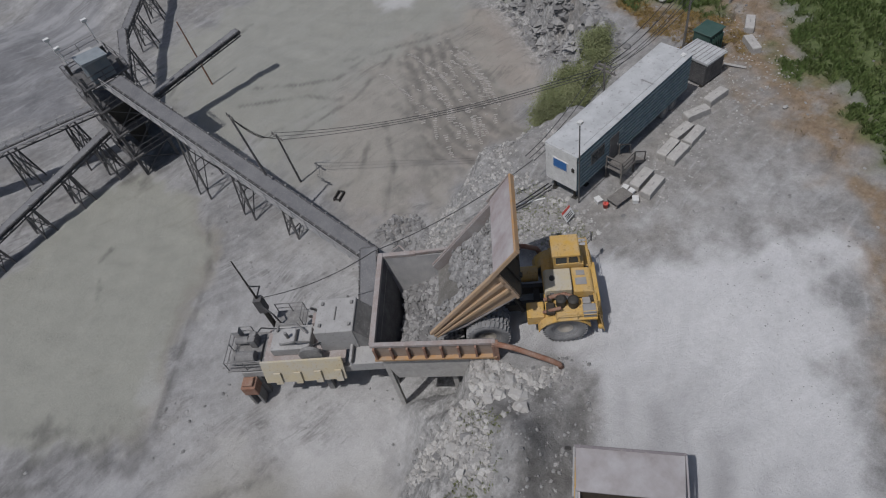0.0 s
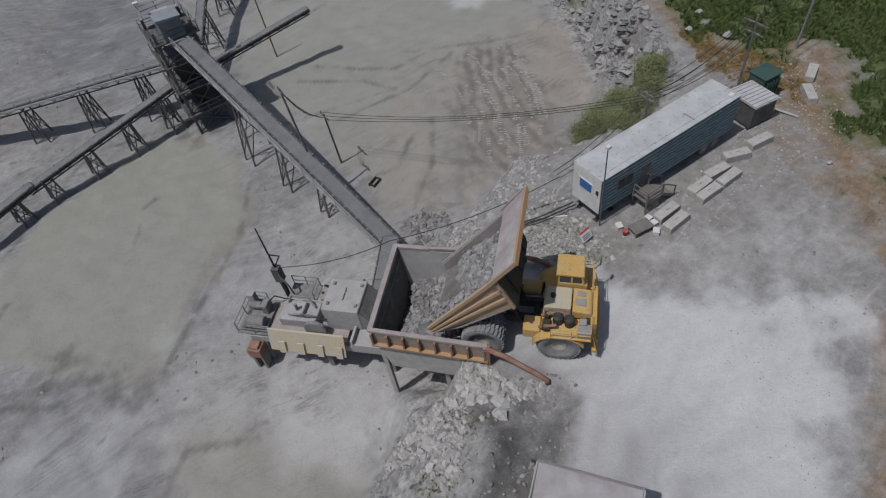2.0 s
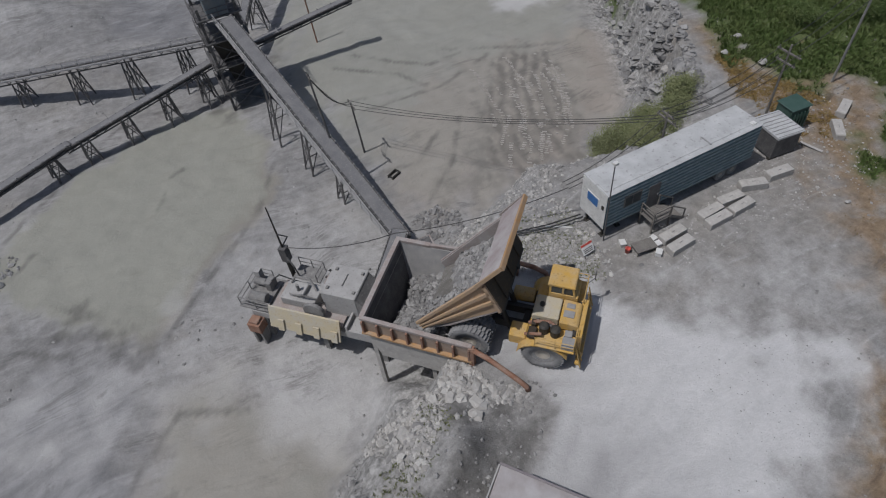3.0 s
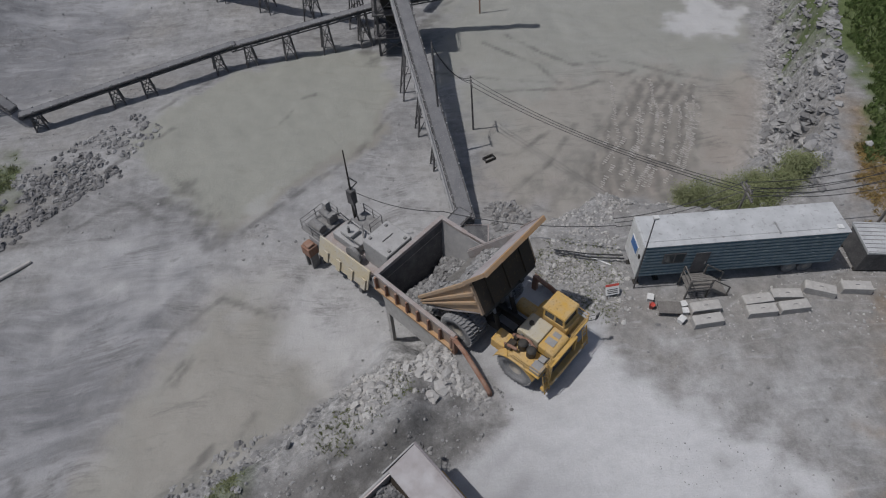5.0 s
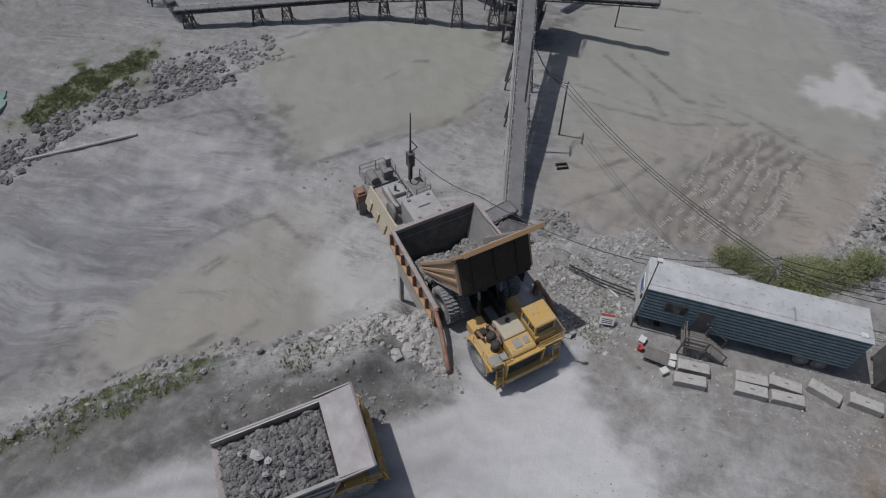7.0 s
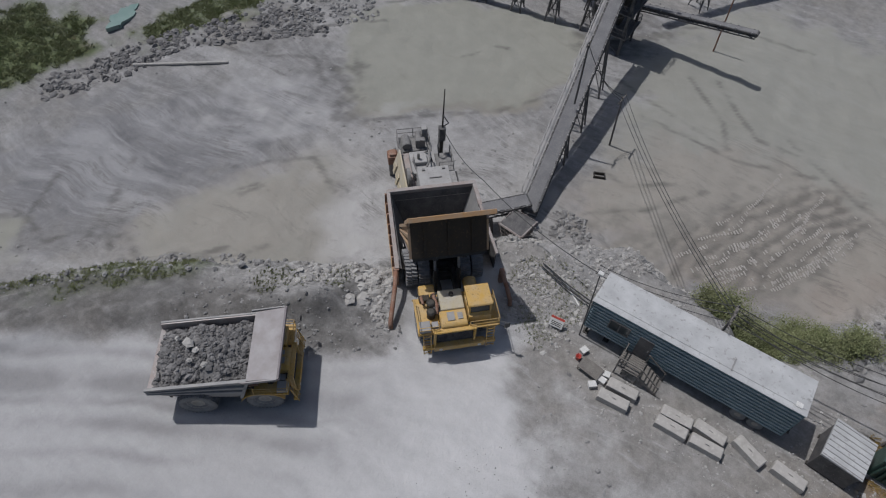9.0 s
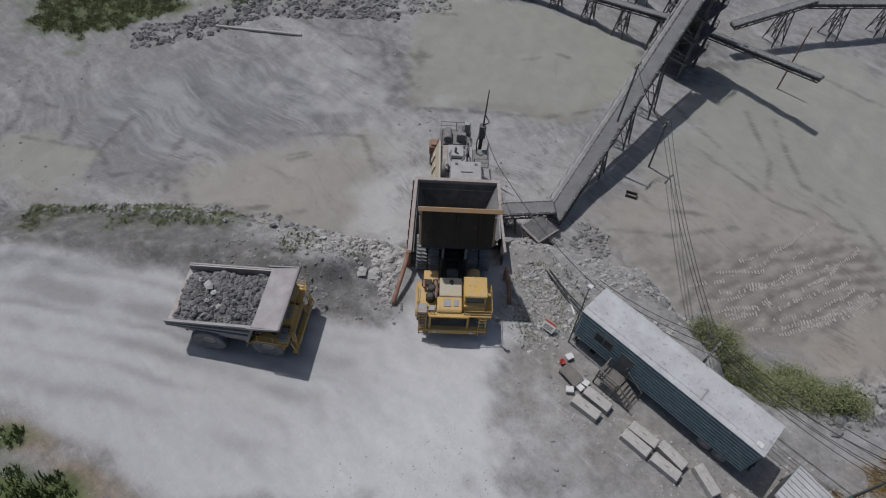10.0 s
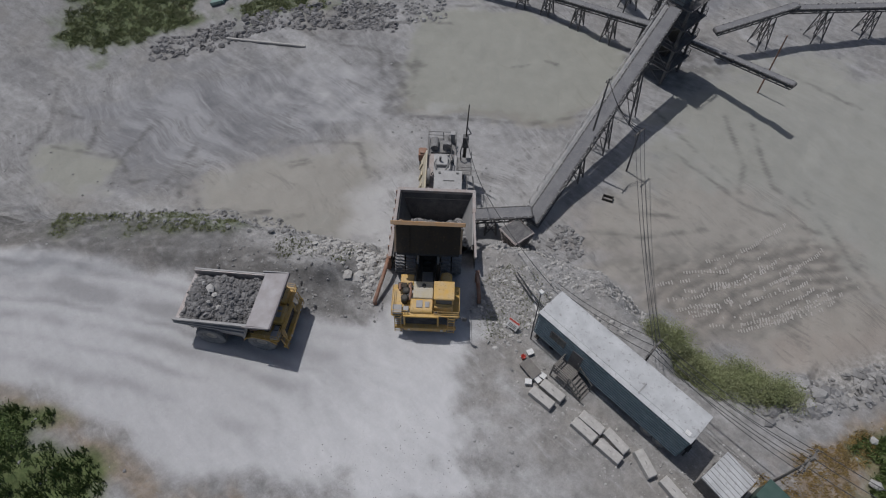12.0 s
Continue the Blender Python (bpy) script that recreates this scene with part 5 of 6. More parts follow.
def tower():
    t = thing("transfer_tower", "dark steel lattice transfer tower with blue head house", "tower")
    cx, cy, hw = -15.9, 44.6, 1.9
    corners = [(cx - hw, cy - hw), (cx + hw, cy - hw), (cx + hw, cy + hw), (cx - hw, cy + hw)]
    for x, y in corners:
        part("column", Shape().box(x - 0.14, x + 0.14, y - 0.14, y + 0.14, gz(x, y) - 0.3, 4.8), STEEL_DARK, t)
    levels = (-5.0, -2.0, 1.0, 3.6)
    for z in levels:
        part("floor", Shape().box(cx - hw - 0.5, cx + hw + 0.5, cy - hw - 0.5, cy + hw + 0.5, z - 0.06, z + 0.06), STEEL_DARK, t)
        part("railing", rails(Shape(), [(cx + sx * (hw + 0.45), cy + sy * (hw + 0.45), z + 0.06) for sx, sy in ((-1, -1), (0, -1), (1, -1), (1, 0), (1, 1), (0, 1), (-1, 1), (-1, 0), (-1, -1))], 1.0, 0.035), STEEL_DARK, t)
    zs = (-7.4,) + levels
    for (x0, y0), (x1, y1) in zip(corners, corners[1:] + corners[:1]):
        for z0, z1 in zip(zs, zs[1:]):
            part("brace", Shape().beam((x0, y0, z0), (x1, y1, z1), 0.09), STEEL_DARK, t)
            part("brace", Shape().beam((x1, y1, z0), (x0, y0, z1), 0.09), STEEL_DARK, t)
    part("hopper_bin", Shape().hexa([(cx - 0.6, cy - 0.6, -4.6), (cx + 0.6, cy - 0.6, -4.6), (cx + 0.6, cy + 0.6, -4.6), (cx - 0.6, cy + 0.6, -4.6), (cx - 1.6, cy - 1.6, 0.6), (cx + 1.6, cy - 1.6, 0.6), (cx + 1.6, cy + 1.6, 0.6), (cx - 1.6, cy + 1.6, 0.6)]), DARK, t)
    house = part("head_house", Shape().box(cx - 1.1, cx + 1.1, cy - 2.3, cy - 0.3, 3.7, 5.7), BLUEGREY, t, "blue-grey sheet metal head house", bevel=0.04)
    part("house_roof", Shape().prism([(cx - 1.25, 5.7), (cx + 1.25, 5.7), (cx + 1.25, 5.8), (cx - 1.25, 6.0)], cy - 2.45, cy - 0.2), BLUEGREY_PALE, house)
    part("motor_box", Shape().box(cx - 0.9, cx + 0.9, cy - 0.1, cy + 1.0, 3.7, 5.6), CHALKY, house, "dust-whitened drive housing", bevel=0.05)
    part("top_rail", rails(Shape(), [(cx - 1.9, cy + 0.2, 4.9), (cx - 1.9, cy + 2.2, 4.9), (cx, cy + 2.2, 4.9), (cx + 1.9, cy + 2.2, 4.9), (cx + 1.9, cy + 0.2, 4.9)], 1.0, 0.035).box(cx - 2.0, cx + 2.0, cy + 1.5, cy + 2.3, 4.8, 4.9), STEEL, house)
    for x, y in ((cx - 1.9, cy + 2.2), (cx + 1.9, cy + 2.2), (cx - 1.9, cy - 0.4)):
        part("lamp", Shape().rod((x, y, 5.8), (x, y, 7.3), 0.05).box(x - 0.25, x + 0.25, y - 0.2, y + 0.2, 7.25, 7.5), WHITE, house)
    return t


BLUEGREY_PALE = surface("pale_blue_grey_sheet", (0.27, 0.30, 0.315), (0.2, 0.225, 0.24), 0.6, 0.1, 1.2, 7, (0.34, 0.33, 0.32))
BLUEGREY = surface("blue_grey_sheet", (0.13, 0.165, 0.19), (0.21, 0.22, 0.225), 0.6, 0.2, 1.2, 7, (0.25, 0.19, 0.15))
tower()


def wood_pole(base, top, label, arms=((0.92, 1.1),), material=None):
    t = thing("utility_pole", label, "pole", None, "utility poles")
    base, top = Vector(base), Vector(top)
    part("shaft", Shape().rod(base, top, 0.11, 10, 0.08), material or WOODGREY, t)
    for f, w in arms:
        p = base.lerp(top, f)
        arm = part("crossarm", Shape().box(p.x - 0.06, p.x + 0.06, p.y - w, p.y + w, p.z - 0.06, p.z + 0.06), WOODGREY, t)
        for k in (-0.85, 0.0, 0.85):
            part("insulator", Shape().rod((p.x, p.y + w * k, p.z + 0.06), (p.x, p.y + w * k, p.z + 0.26), 0.05, 8), STEEL_DARK, arm)
    return t


def cable(points, sag, label, n=16, r=0.028):
    s = Shape()
    for a, b in zip(points, points[1:]):
        a, b = Vector(a), Vector(b)
        pts = [a.lerp(b, i / n) - Vector((0, 0, sag * 4 * (i / n) * (1 - i / n))) for i in range(n + 1)]
        s.pipe(pts, r, 5)
    return solid("cable", s, CABLE, label, "cable", "overhead cables")


wood_pole((-11.9, 24.2, -1.6), (-12.2, 24.8, 5.0), "slender dark pole fixed to the long conveyor", ((0.97, 0.5),), STEEL_DARK)
wood_pole((-8.0, 27.6, gz(-8.0, 27.6) - 0.2), (-8.3, 27.6, -1.2), "slender dark cable pole in the pit", ((0.95, 0.9),), STEEL_DARK)
wood_pole((-4.6, 51.0, gz(-4.6, 51.0) - 0.2), (-4.9, 51.0, 1.0), "rusty slender post beside the stacker boom", (), RUST)
wood_pole((8.4, 3.6, gz(8.4, 3.6) - 0.3), (8.4, 3.7, 5.6), "timber pole with crossarm behind the trailer", ((0.9, 1.0), (0.97, 0.6)))
wood_pole((20.3, 3.9, gz(20.3, 3.9) - 0.3), (20.3, 3.9, 6.8), "timber pole with crossarm beside a shed", ((0.9, 1.1), (0.78, 0.9)))
wood_pole((28.6, 4.3, gz(28.6, 4.3) - 0.3), (28.8, 4.2, 9.6), "tall pale metal power pole in grass", ((0.96, 0.9),), STEEL)
for k, dy in enumerate((-0.8, 0.0, 0.8)):
    cable([(20.3, 3.9 + dy, 6.3), (8.4, 3.7 + dy * 0.9, 5.3), (-0.6, 3.4 + dy * 0.5, 3.2)], 0.5 + 0.1 * k, "black overhead cable strung past the trailer")
    cable([(20.3, 3.9 + dy, 5.6), (8.4, 4.2 + dy * 0.5, 4.8), (-8.2, 27.6 + dy, -1.5)], 0.9 + 0.15 * k, "black overhead cable strung across the pit")
    cable([(28.8, 4.2 + dy, 9.4), (20.3, 3.9 + dy, 6.6)], 0.4, "black overhead cable between poles")
for k in (0.0, 0.5, 1.0):
    cable([(-8.3, 27.2 + k, -1.4), (-12.2, 24.8, 4.8)], 0.8 + k * 0.4, "black cable from pole to conveyor")
cable([(-0.5, 3.2, 3.1), (-12.6, 7.6, 1.2), tuple(MH @ Vector((-19.8, 2.4, -0.9)))], 0.7, "long black cable slung from trailer to breaker boom", 18, 0.035)
pipes = Shape()
for dy in (0.0, 0.3):
    pipes.pipe([(0.3, 2.2 + dy, 0.5), (-2.2, 2.7 + dy, 0.35), (-4.6, 3.4 + dy, 0.3)], 0.06, 6)
solid("cable_bundle", pipes, CABLE, "black cables lying along stony ground by trailer", "cable")


# ---- office trailer ----
def trailer():
    t = thing("office_trailer", "old teal-sided semi-trailer used as site office", "trailer")
    x0, x1, y0, y1, z0, z1 = 0.4, 14.35, 0.0, 2.75, 1.1, 4.35
    body = part("body", Shape().box(x0, x1, y0 + 0.04, y1 - 0.04, z0, z1 - 0.05), TEAL, t, bevel=0.02)
    for k in range(9):
        z = z0 + 0.14 + k * 0.335
        part("side_rib", Shape().box(x0 + 0.1, x1 - 0.1, y0 - 0.03, y0 + 0.05, z, z + 0.17), TEAL_PALE, body)
    part("roof", Shape().prism([(x0 - 0.04, z1 - 0.06), (x1 + 0.04, z1 - 0.06), (x1 + 0.04, z1 + 0.02), (x0 - 0.04, z1 + 0.02)], y0 - 0.03, y1 + 0.03).prism([(x0 + 0.1, z1 + 0.02), (x1 - 0.1, z1 + 0.02), (x1 - 0.1, z1 + 0.06), (x0 + 0.1, z1 + 0.06)], y0 + 0.4, y1 - 0.4), ROOFW, t, "dusty whitish flat roof", bevel=0.015)
    part("roof_vent", Shape().box(13.6, 14.0, 0.3, 0.65, z1 + 0.02, z1 + 0.1), WHITE, t)
    part("roof_seam", Shape().box(9.6, 9.7, 0.3, 1.3, z1 + 0.06, z1 + 0.085), STEEL, t)
    end = part("end_wall", Shape().box(x0 - 0.05, x0, y0 + 0.02, y1 - 0.02, z0, z1 - 0.06), WHITE, t, "chipped white end wall", bevel=0.01)
    w = part("end_window", Shape().box(x0 - 0.09, x0 - 0.05, 0.75, 2.1, 2.55, 3.45), WHITE, end)
    part("blind", Shape().box(x0 - 0.1, x0 - 0.09, 0.85, 2.0, 2.63, 3.37), BLUE, w, "blue window blind")
    part("end_lamp", Shape().box(x0 - 0.14, x0 - 0.05, 0.2, 0.4, 2.9, 3.2), DARK, end)
    for wx in (1.9,):
        fr = part("window", Shape().box(wx, wx + 1.5, y0 - 0.07, y0, 2.5, 3.5), STEEL_DARK, t)
        part("pane", Shape().box(wx + 0.08, wx + 0.7, y0 - 0.08, y0 - 0.07, 2.58, 3.42), GLASS, fr)
        part("pane", Shape().box(wx + 0.8, wx + 1.42, y0 - 0.08, y0 - 0.07, 2.58, 3.42), GLASS, fr)
    dr = part("door", Shape().box(4.1, 5.1, y0 - 0.08, y0, 1.25, 3.4), STEEL_DARK, t, "grey steel entrance door", bevel=0.01)
    part("door_handle", Shape().box(4.92, 4.98, y0 - 0.13, y0 - 0.08, 2.2, 2.4), STEEL, dr)
    for k, wx in enumerate((11.7, 12.85)):
        for y in (0.35, 2.25):
            wh = part("wheel", Shape().turned([(0.2, -0.13), (0.3, -0.15), (0.5, -0.14), (0.52, -0.1), (0.52, 0.1), (0.5, 0.14), (0.3, 0.15), (0.2, 0.13)], (wx, y, 0.52), (0, 1, 0), 22), RUBBER, t, smooth=True)
            part("hub", Shape().rod((wx, y - 0.12, 0.52), (wx, y + 0.12, 0.52), 0.26, 14), RIM, wh)
    part("underframe", Shape().box(x0 + 0.3, x1 - 0.3, 0.7, 0.9, 0.85, 1.1).box(x0 + 0.3, x1 - 0.3, 1.7, 1.9, 0.85, 1.1).rod((11.7, 0.3, 0.52), (11.7, 2.3, 0.52), 0.08).rod((12.85, 0.3, 0.52), (12.85, 2.3, 0.52), 0.08), DARK, t)
    for x, y in ((2.2, 0.6), (2.2, 2.0), (0.7, 0.4), (0.7, 2.2)):
        part("landing_leg", Shape().box(x - 0.07, x + 0.07, y - 0.07, y + 0.07, 0.0, 1.1).box(x - 0.2, x + 0.2, y - 0.2, y + 0.2, 0.0, 0.06), DARK, t)
    part("rear_hitch", Shape().box(14.3, 14.8, 1.0, 1.5, 0.95, 1.2).rod((14.65, 0.5, 1.1), (14.65, 2.1, 1.1), 0.07), DARK, t)
    return t


trailer()
pole = thing("antenna_pole", "thin pole with small lamp at trailer corner", "pole")
part("shaft", Shape().rod((0.45, -0.14, 0.0), (0.2, -0.3, 7.6), 0.055, 8, 0.04), STEEL_DARK, pole)
part("lamp", Shape().box(0.05, 0.4, -0.45, -0.15, 7.55, 7.75), WHITE, pole, "white lamp head", bevel=0.02)
part("stay", Shape().rod((0.42, -0.1, 3.9), (0.5, 0.1, 3.9), 0.04), STEEL_DARK, pole)


def stairs():
    t = thing("entrance_steps", "weathered timber landing and steps at office door", "steps")
    for k in range(9):
        y = -1.5 + k * 0.165
        part("deck_board", Shape().box(3.6, 5.3, y, y + 0.145, 1.08, 1.13), WOODGREY, t)
    for x, y in ((3.68, -1.42), (5.22, -1.42), (3.68, -0.12), (5.22, -0.12)):
        part("post", Shape().box(x - 0.05, x + 0.05, y - 0.05, y + 0.05, 0.0, 2.1), WOODGREY, t)
    for a, b in (((3.68, -1.42), (5.22, -1.42)), ((3.68, -1.42), (3.68, -0.12))):
        for z in (1.6, 2.08):
            part("rail", Shape().beam((*a, z), (*b, z), 0.06, 0.09), WOODGREY, t)
    for k in range(5):
        x = 5.4 + k * 0.27
        part("tread", Shape().box(x, x + 0.25, -1.4, -0.15, 0.86 - k * 0.2, 0.91 - k * 0.2), WOODGREY, t)
    for y in (-1.42, -0.12):
        part("stringer", Shape().beam((5.25, y, 1.0), (6.75, y, 0.0), 0.07, 0.22), WOODGREY, t)
        part("hand_rail", Shape().beam((5.22, y, 2.05), (6.7, y, 1.0), 0.06, 0.08), WOODGREY, t)
        part("rail_post", Shape().beam((6.65, y, 0.0), (6.65, y, 1.02), 0.07), WOODGREY, t)
    return t


stairs()


# ---- concrete blocks and clutter beside the trailer ----
def block(m):
    t = thing("concrete_block", "pale cast concrete barrier block on stony ground", "concrete block", m, "concrete blocks")
    part("block", Shape().prism([(-1.05, 0.0), (1.05, 0.0), (1.05, 0.52), (0.98, 0.6), (-0.98, 0.6), (-1.05, 0.52)], -0.38, 0.38), CONCRETE, t, bevel=0.025)
    part("lifting_loop", Shape().pipe([(-0.15, 0, 0.58), (-0.1, 0, 0.66), (0.1, 0, 0.66), (0.15, 0, 0.58)], 0.02, 6), STEEL, t)
    return t


first = block(pose(4.75, -2.45, 0.0, 0, 0, 3))
for x, y, a in ((4.55, -3.5, 4), (8.5, -2.2, 3), (8.45, -3.05, 1), (10.65, -1.95, -5), (10.75, -2.95, 2), (13.15, -1.7, -22), (15.7, -1.8, -8), (26.0, 1.0, 25), (23.4, -0.6, 50)):
    copy_thing(first, pose(x, y, gz(x, y), 0, 0, a))

sign = thing("warning_sign", "white board with red band propped on stones", "sign", pose(-1.25, -0.85, 0.1, -35, 0, 6))
part("board", Shape().box(-0.5, 0.5, -0.02, 0.02, 0.2, 1.0), WHITE, sign)
part("red_band", Shape().box(-0.5, 0.5, -0.026, -0.02, 0.82, 1.0), RED, sign, "red band")
for k in range(3):
    part("lettering_bar", Shape().box(-0.38, 0.38, -0.026, -0.02, 0.3 + k * 0.13, 0.36 + k * 0.13), DARK, sign)
for x in (-0.4, 0.4):
    part("leg", Shape().box(x - 0.03, x + 0.03, 0.02, 0.08, -0.25, 0.9), WOODGREY, sign)

bench = thing("work_table", "low dark board table on loose ground", "table", pose(2.3, -2.3, 0.0, 0, 0, -8))
part("top", Shape().box(-0.8, 0.8, -0.5, 0.5, 0.42, 0.48), WOODGREY, bench)
for x in (-0.7, 0.7):
    for y in (-0.42, 0.42):
        part("leg", Shape().box(x - 0.04, x + 0.04, y - 0.04, y + 0.04, 0.0, 0.42), WOODGREY, bench)
bucket = thing("bucket", "red plastic bucket among stones", "bucket", pose(1.2, -1.9, 0.0))
part("pail", Shape().turned([(0.0, 0.0), (0.15, 0.0), (0.2, 0.4), (0.22, 0.42), (0.18, 0.4), (0.14, 0.03), (0.0, 0.03)], (0, 0, 0), (0, 0, 1), 18), RED, bucket, smooth=True)
part("handle", Shape().pipe([(-0.2, 0, 0.4), (-0.12, 0.1, 0.52), (0.12, 0.1, 0.52), (0.2, 0, 0.4)], 0.012, 6), STEEL, bucket)
crate0 = solid("crate", Shape().box(-0.25, 0.25, -0.2, 0.2, 0.0, 0.35).box(-0.28, 0.28, -0.23, 0.23, 0.33, 0.38), WHITE, "small pale crate on stony ground", "crate", "crates", bevel=0.015, m=pose(3.35, -2.0, 0.0, 0, 0, 10))
for x, y, a in ((3.3, -2.55, -5), (2.9, -3.2, 40), (1.3, -1.2, 70)):
    copy_thing(crate0, pose(x, y, gz(x, y), 0, 0, a))

shed = thing("generator_shed", "grey metal generator enclosure behind the trailer", "shed", pose(17.8, 0.95, 0.0, 0, 0, -6) @ Matrix.Diagonal((0.62, 0.84, 1.0, 1.0)))
part("body", Shape().box(-1.9, 1.9, -1.55, 1.55, 0.15, 2.1), STEEL_DARK, shed, bevel=0.03)
part("roof", Shape().prism([(-2.05, 2.1), (2.05, 2.1), (2.05, 2.2), (-2.05, 2.32)], -1.75, 1.75), ROOFW, shed, "pale grey sheet roof", bevel=0.02)
for k in range(8):
    part("roof_rib", Shape().hexa([(-2.0, -1.65 + k * 0.45, 2.3), (2.0, -1.65 + k * 0.45, 2.19), (2.0, -1.6 + k * 0.45, 2.19), (-2.0, -1.6 + k * 0.45, 2.3), (-2.0, -1.65 + k * 0.45, 2.36), (2.0, -1.65 + k * 0.45, 2.24), (2.0, -1.6 + k * 0.45, 2.24), (-2.0, -1.6 + k * 0.45, 2.36)]), STEEL, shed)
for y in (-1.5, 1.2):
    part("skid", Shape().box(-2.0, 2.0, y, y + 0.3, 0.0, 0.15), DARK, shed)
cabinet = thing("transformer_box", "dark green transformer cabinet beside a pole", "transformer", pose(20.7, 2.1, 0.0, 0, 0, -5))
part("body", Shape().box(-0.9, 0.9, -0.8, 0.8, 0.1, 2.3), GREEN, cabinet, bevel=0.05)
part("lid", Shape().box(-1.0, 1.0, -0.9, 0.9, 2.3, 2.4), GREEN, cabinet, bevel=0.03)
for k in range(5):
    part("cooling_fin", Shape().box(-0.7 + k * 0.33, -0.62 + k * 0.33, -1.0, -0.8, 0.4, 2.0), GREEN, cabinet)
part("plinth", Shape().box(-1.1, 1.1, -1.0, 1.0, -0.1, 0.1), CONCRETE, cabinet)
solid("plank", Shape().box(-0.9, 0.9, -0.12, 0.12, 0, 0.05), CONCRETE, "pale plank lying beside the shed", "plank", "planks", m=pose(20.2, -0.9, 0.15, 0, 4, -70))
solid("plank", Shape().box(-1.0, 1.0, -0.06, 0.06, 0, 0.05), WHITE, "pale plank lying on stony ground", "plank", "planks", m=pose(-1.5, 2.6, gz(-1.5, 2.6) + 0.03, 0, 0, -35))
log = Shape().rod((-59.5, 6.8, gz(-59.5, 6.8) + 0.2), (-50.4, 13.2, gz(-50.4, 13.2) + 0.12), 0.17, 8)
solid("pipe", log, CONCRETE, "long pale pipe lying on the pit floor", "pipe")
stake = thing("marker_rack", "small dark steel rack standing on silt", "rack", pose(-6.9, 22.6, gz(-6.9, 22.6), 0, 0, 25))
part("frame", Shape().box(-0.6, 0.6, -0.35, -0.25, 0.0, 0.3).box(-0.6, 0.6, 0.25, 0.35, 0.0, 0.3), DARK, stake)
part("bar", Shape().box(-0.6, -0.5, -0.25, 0.25, 0.2, 0.3).box(0.5, 0.6, -0.25, 0.25, 0.2, 0.3), DARK, stake)

# ---- rubble, boulders, plants ----
def scatter(name, poly, count, sizes, material, label, seed, test=None, lift=0.04):
    """Loose stones strewn over a stretch of ground."""
    rng, s = random.Random(seed), Shape()
    P = np.array(poly)
    lo, hi = P.min(0), P.max(0)
    rs = np.random.default_rng(seed)
    X, Y = rs.uniform(lo[0], hi[0], count * 6), rs.uniform(lo[1], hi[1], count * 6)
    ok = signed(X, Y, poly) > -0.4
    if test is not None:
        ok &= test(X, Y)
    ok &= ripple(X, Y, 4.5, seed) > rs.uniform(-1.0, 0.7, len(X))
    X, Y = X[ok][:count], Y[ok][:count]
    for x, y, z in zip(X, Y, ground_z(X, Y)):
        k = rng.choice(sizes) * rng.uniform(0.75, 1.35)
        s.rock((x, y, z + k * lift), k, rng)
    return solid(name, s, material, label, "rocks", kind="stuff")


def on_slope(X, Y):
    d = signed(X, Y, PAD)
    return (d < 1.0) & (d > -8.5)


scatter("rubble", [(-19, -9), (-13.2, -2.6), (-13, -7), (-10.8, -7.6), (-15, -5), (-21, -3)], 2600, (0.06, 0.07, 0.08, 0.1, 0.14, 0.2, 0.3, 0.5), ROCK_PALE, "pale broken limestone rubble below the tipping pad", 21)
scatter("rubble", [(-8.5, 3.5), (-3.5, 1.0), (0.2, 0.6), (0.0, 5), (6, 6.5), (6, 13), (-2, 13), (-9, 9)], 3000, (0.05, 0.06, 0.07, 0.09, 0.12, 0.17, 0.25, 0.4), ROCK_PALE, "pale broken limestone on the bank beside the trailer", 22)
scatter("rubble", [(-4.8, -1.6), (-1.0, -3.0), (0.0, 0.5), (-4.2, 4.0), (-6.0, 2.0)], 800, (0.05, 0.06, 0.08, 0.1, 0.14, 0.2, 0.35), ROCK_PALE, "pale loose stones around a warning sign", 23)
scatter("rubble", [(14, 8), (24, 9), (31, 27), (43, 50), (35, 52), (22, 24), (14, 14)], 2400, (0.12, 0.18, 0.25, 0.4, 0.6, 0.9), ROCK, "grey blocky limestone along a low quarry face", 24, lambda X, Y: (signed(X, Y, PAD) < 0.6) & (signed(X, Y, PAD) > -4.0))
scatter("rubble", [(-42, -26), (-23, -9), (-17, -5.5), (-19, -2), (-30, -7), (-46, -18)], 1100, (0.12, 0.18, 0.28, 0.4, 0.6), ROCK, "grey rubble on the bank of the haul road", 25, on_slope)
scatter("rubble", [(-24.5, -12), (-14, -5), (-9.5, -8), (-13.5, -11.7), (-22, -16.5)], 480, (0.08, 0.1, 0.14, 0.2, 0.3), ROCK, "small grey stones on a dirt berm", 26)
scatter("rubble", [(0, -1), (3, -4.5), (14, -5), (22, -6), (27, 4), (17, 4.5), (15.5, -0.8), (7, -1.2)], 900, (0.07, 0.09, 0.12, 0.16, 0.24), ROCK_PALE, "small stones on stony ground around concrete blocks", 27)
scatter("rubble", [(-10.5, 9), (-5.5, 11), (-4, 15), (-7.5, 16.5), (-9, 13)], 300, (0.2, 0.3, 0.45, 0.7), ROCK, "fallen limestone rubble beside the conveyor tail", 28)
scatter("rubble", [(-50, 21), (-42, 31), (-46, 34), (-56, 24)], 500, (0.2, 0.3, 0.5, 0.7), ROCK, "grey rubble at the edge of the silt pond", 29)
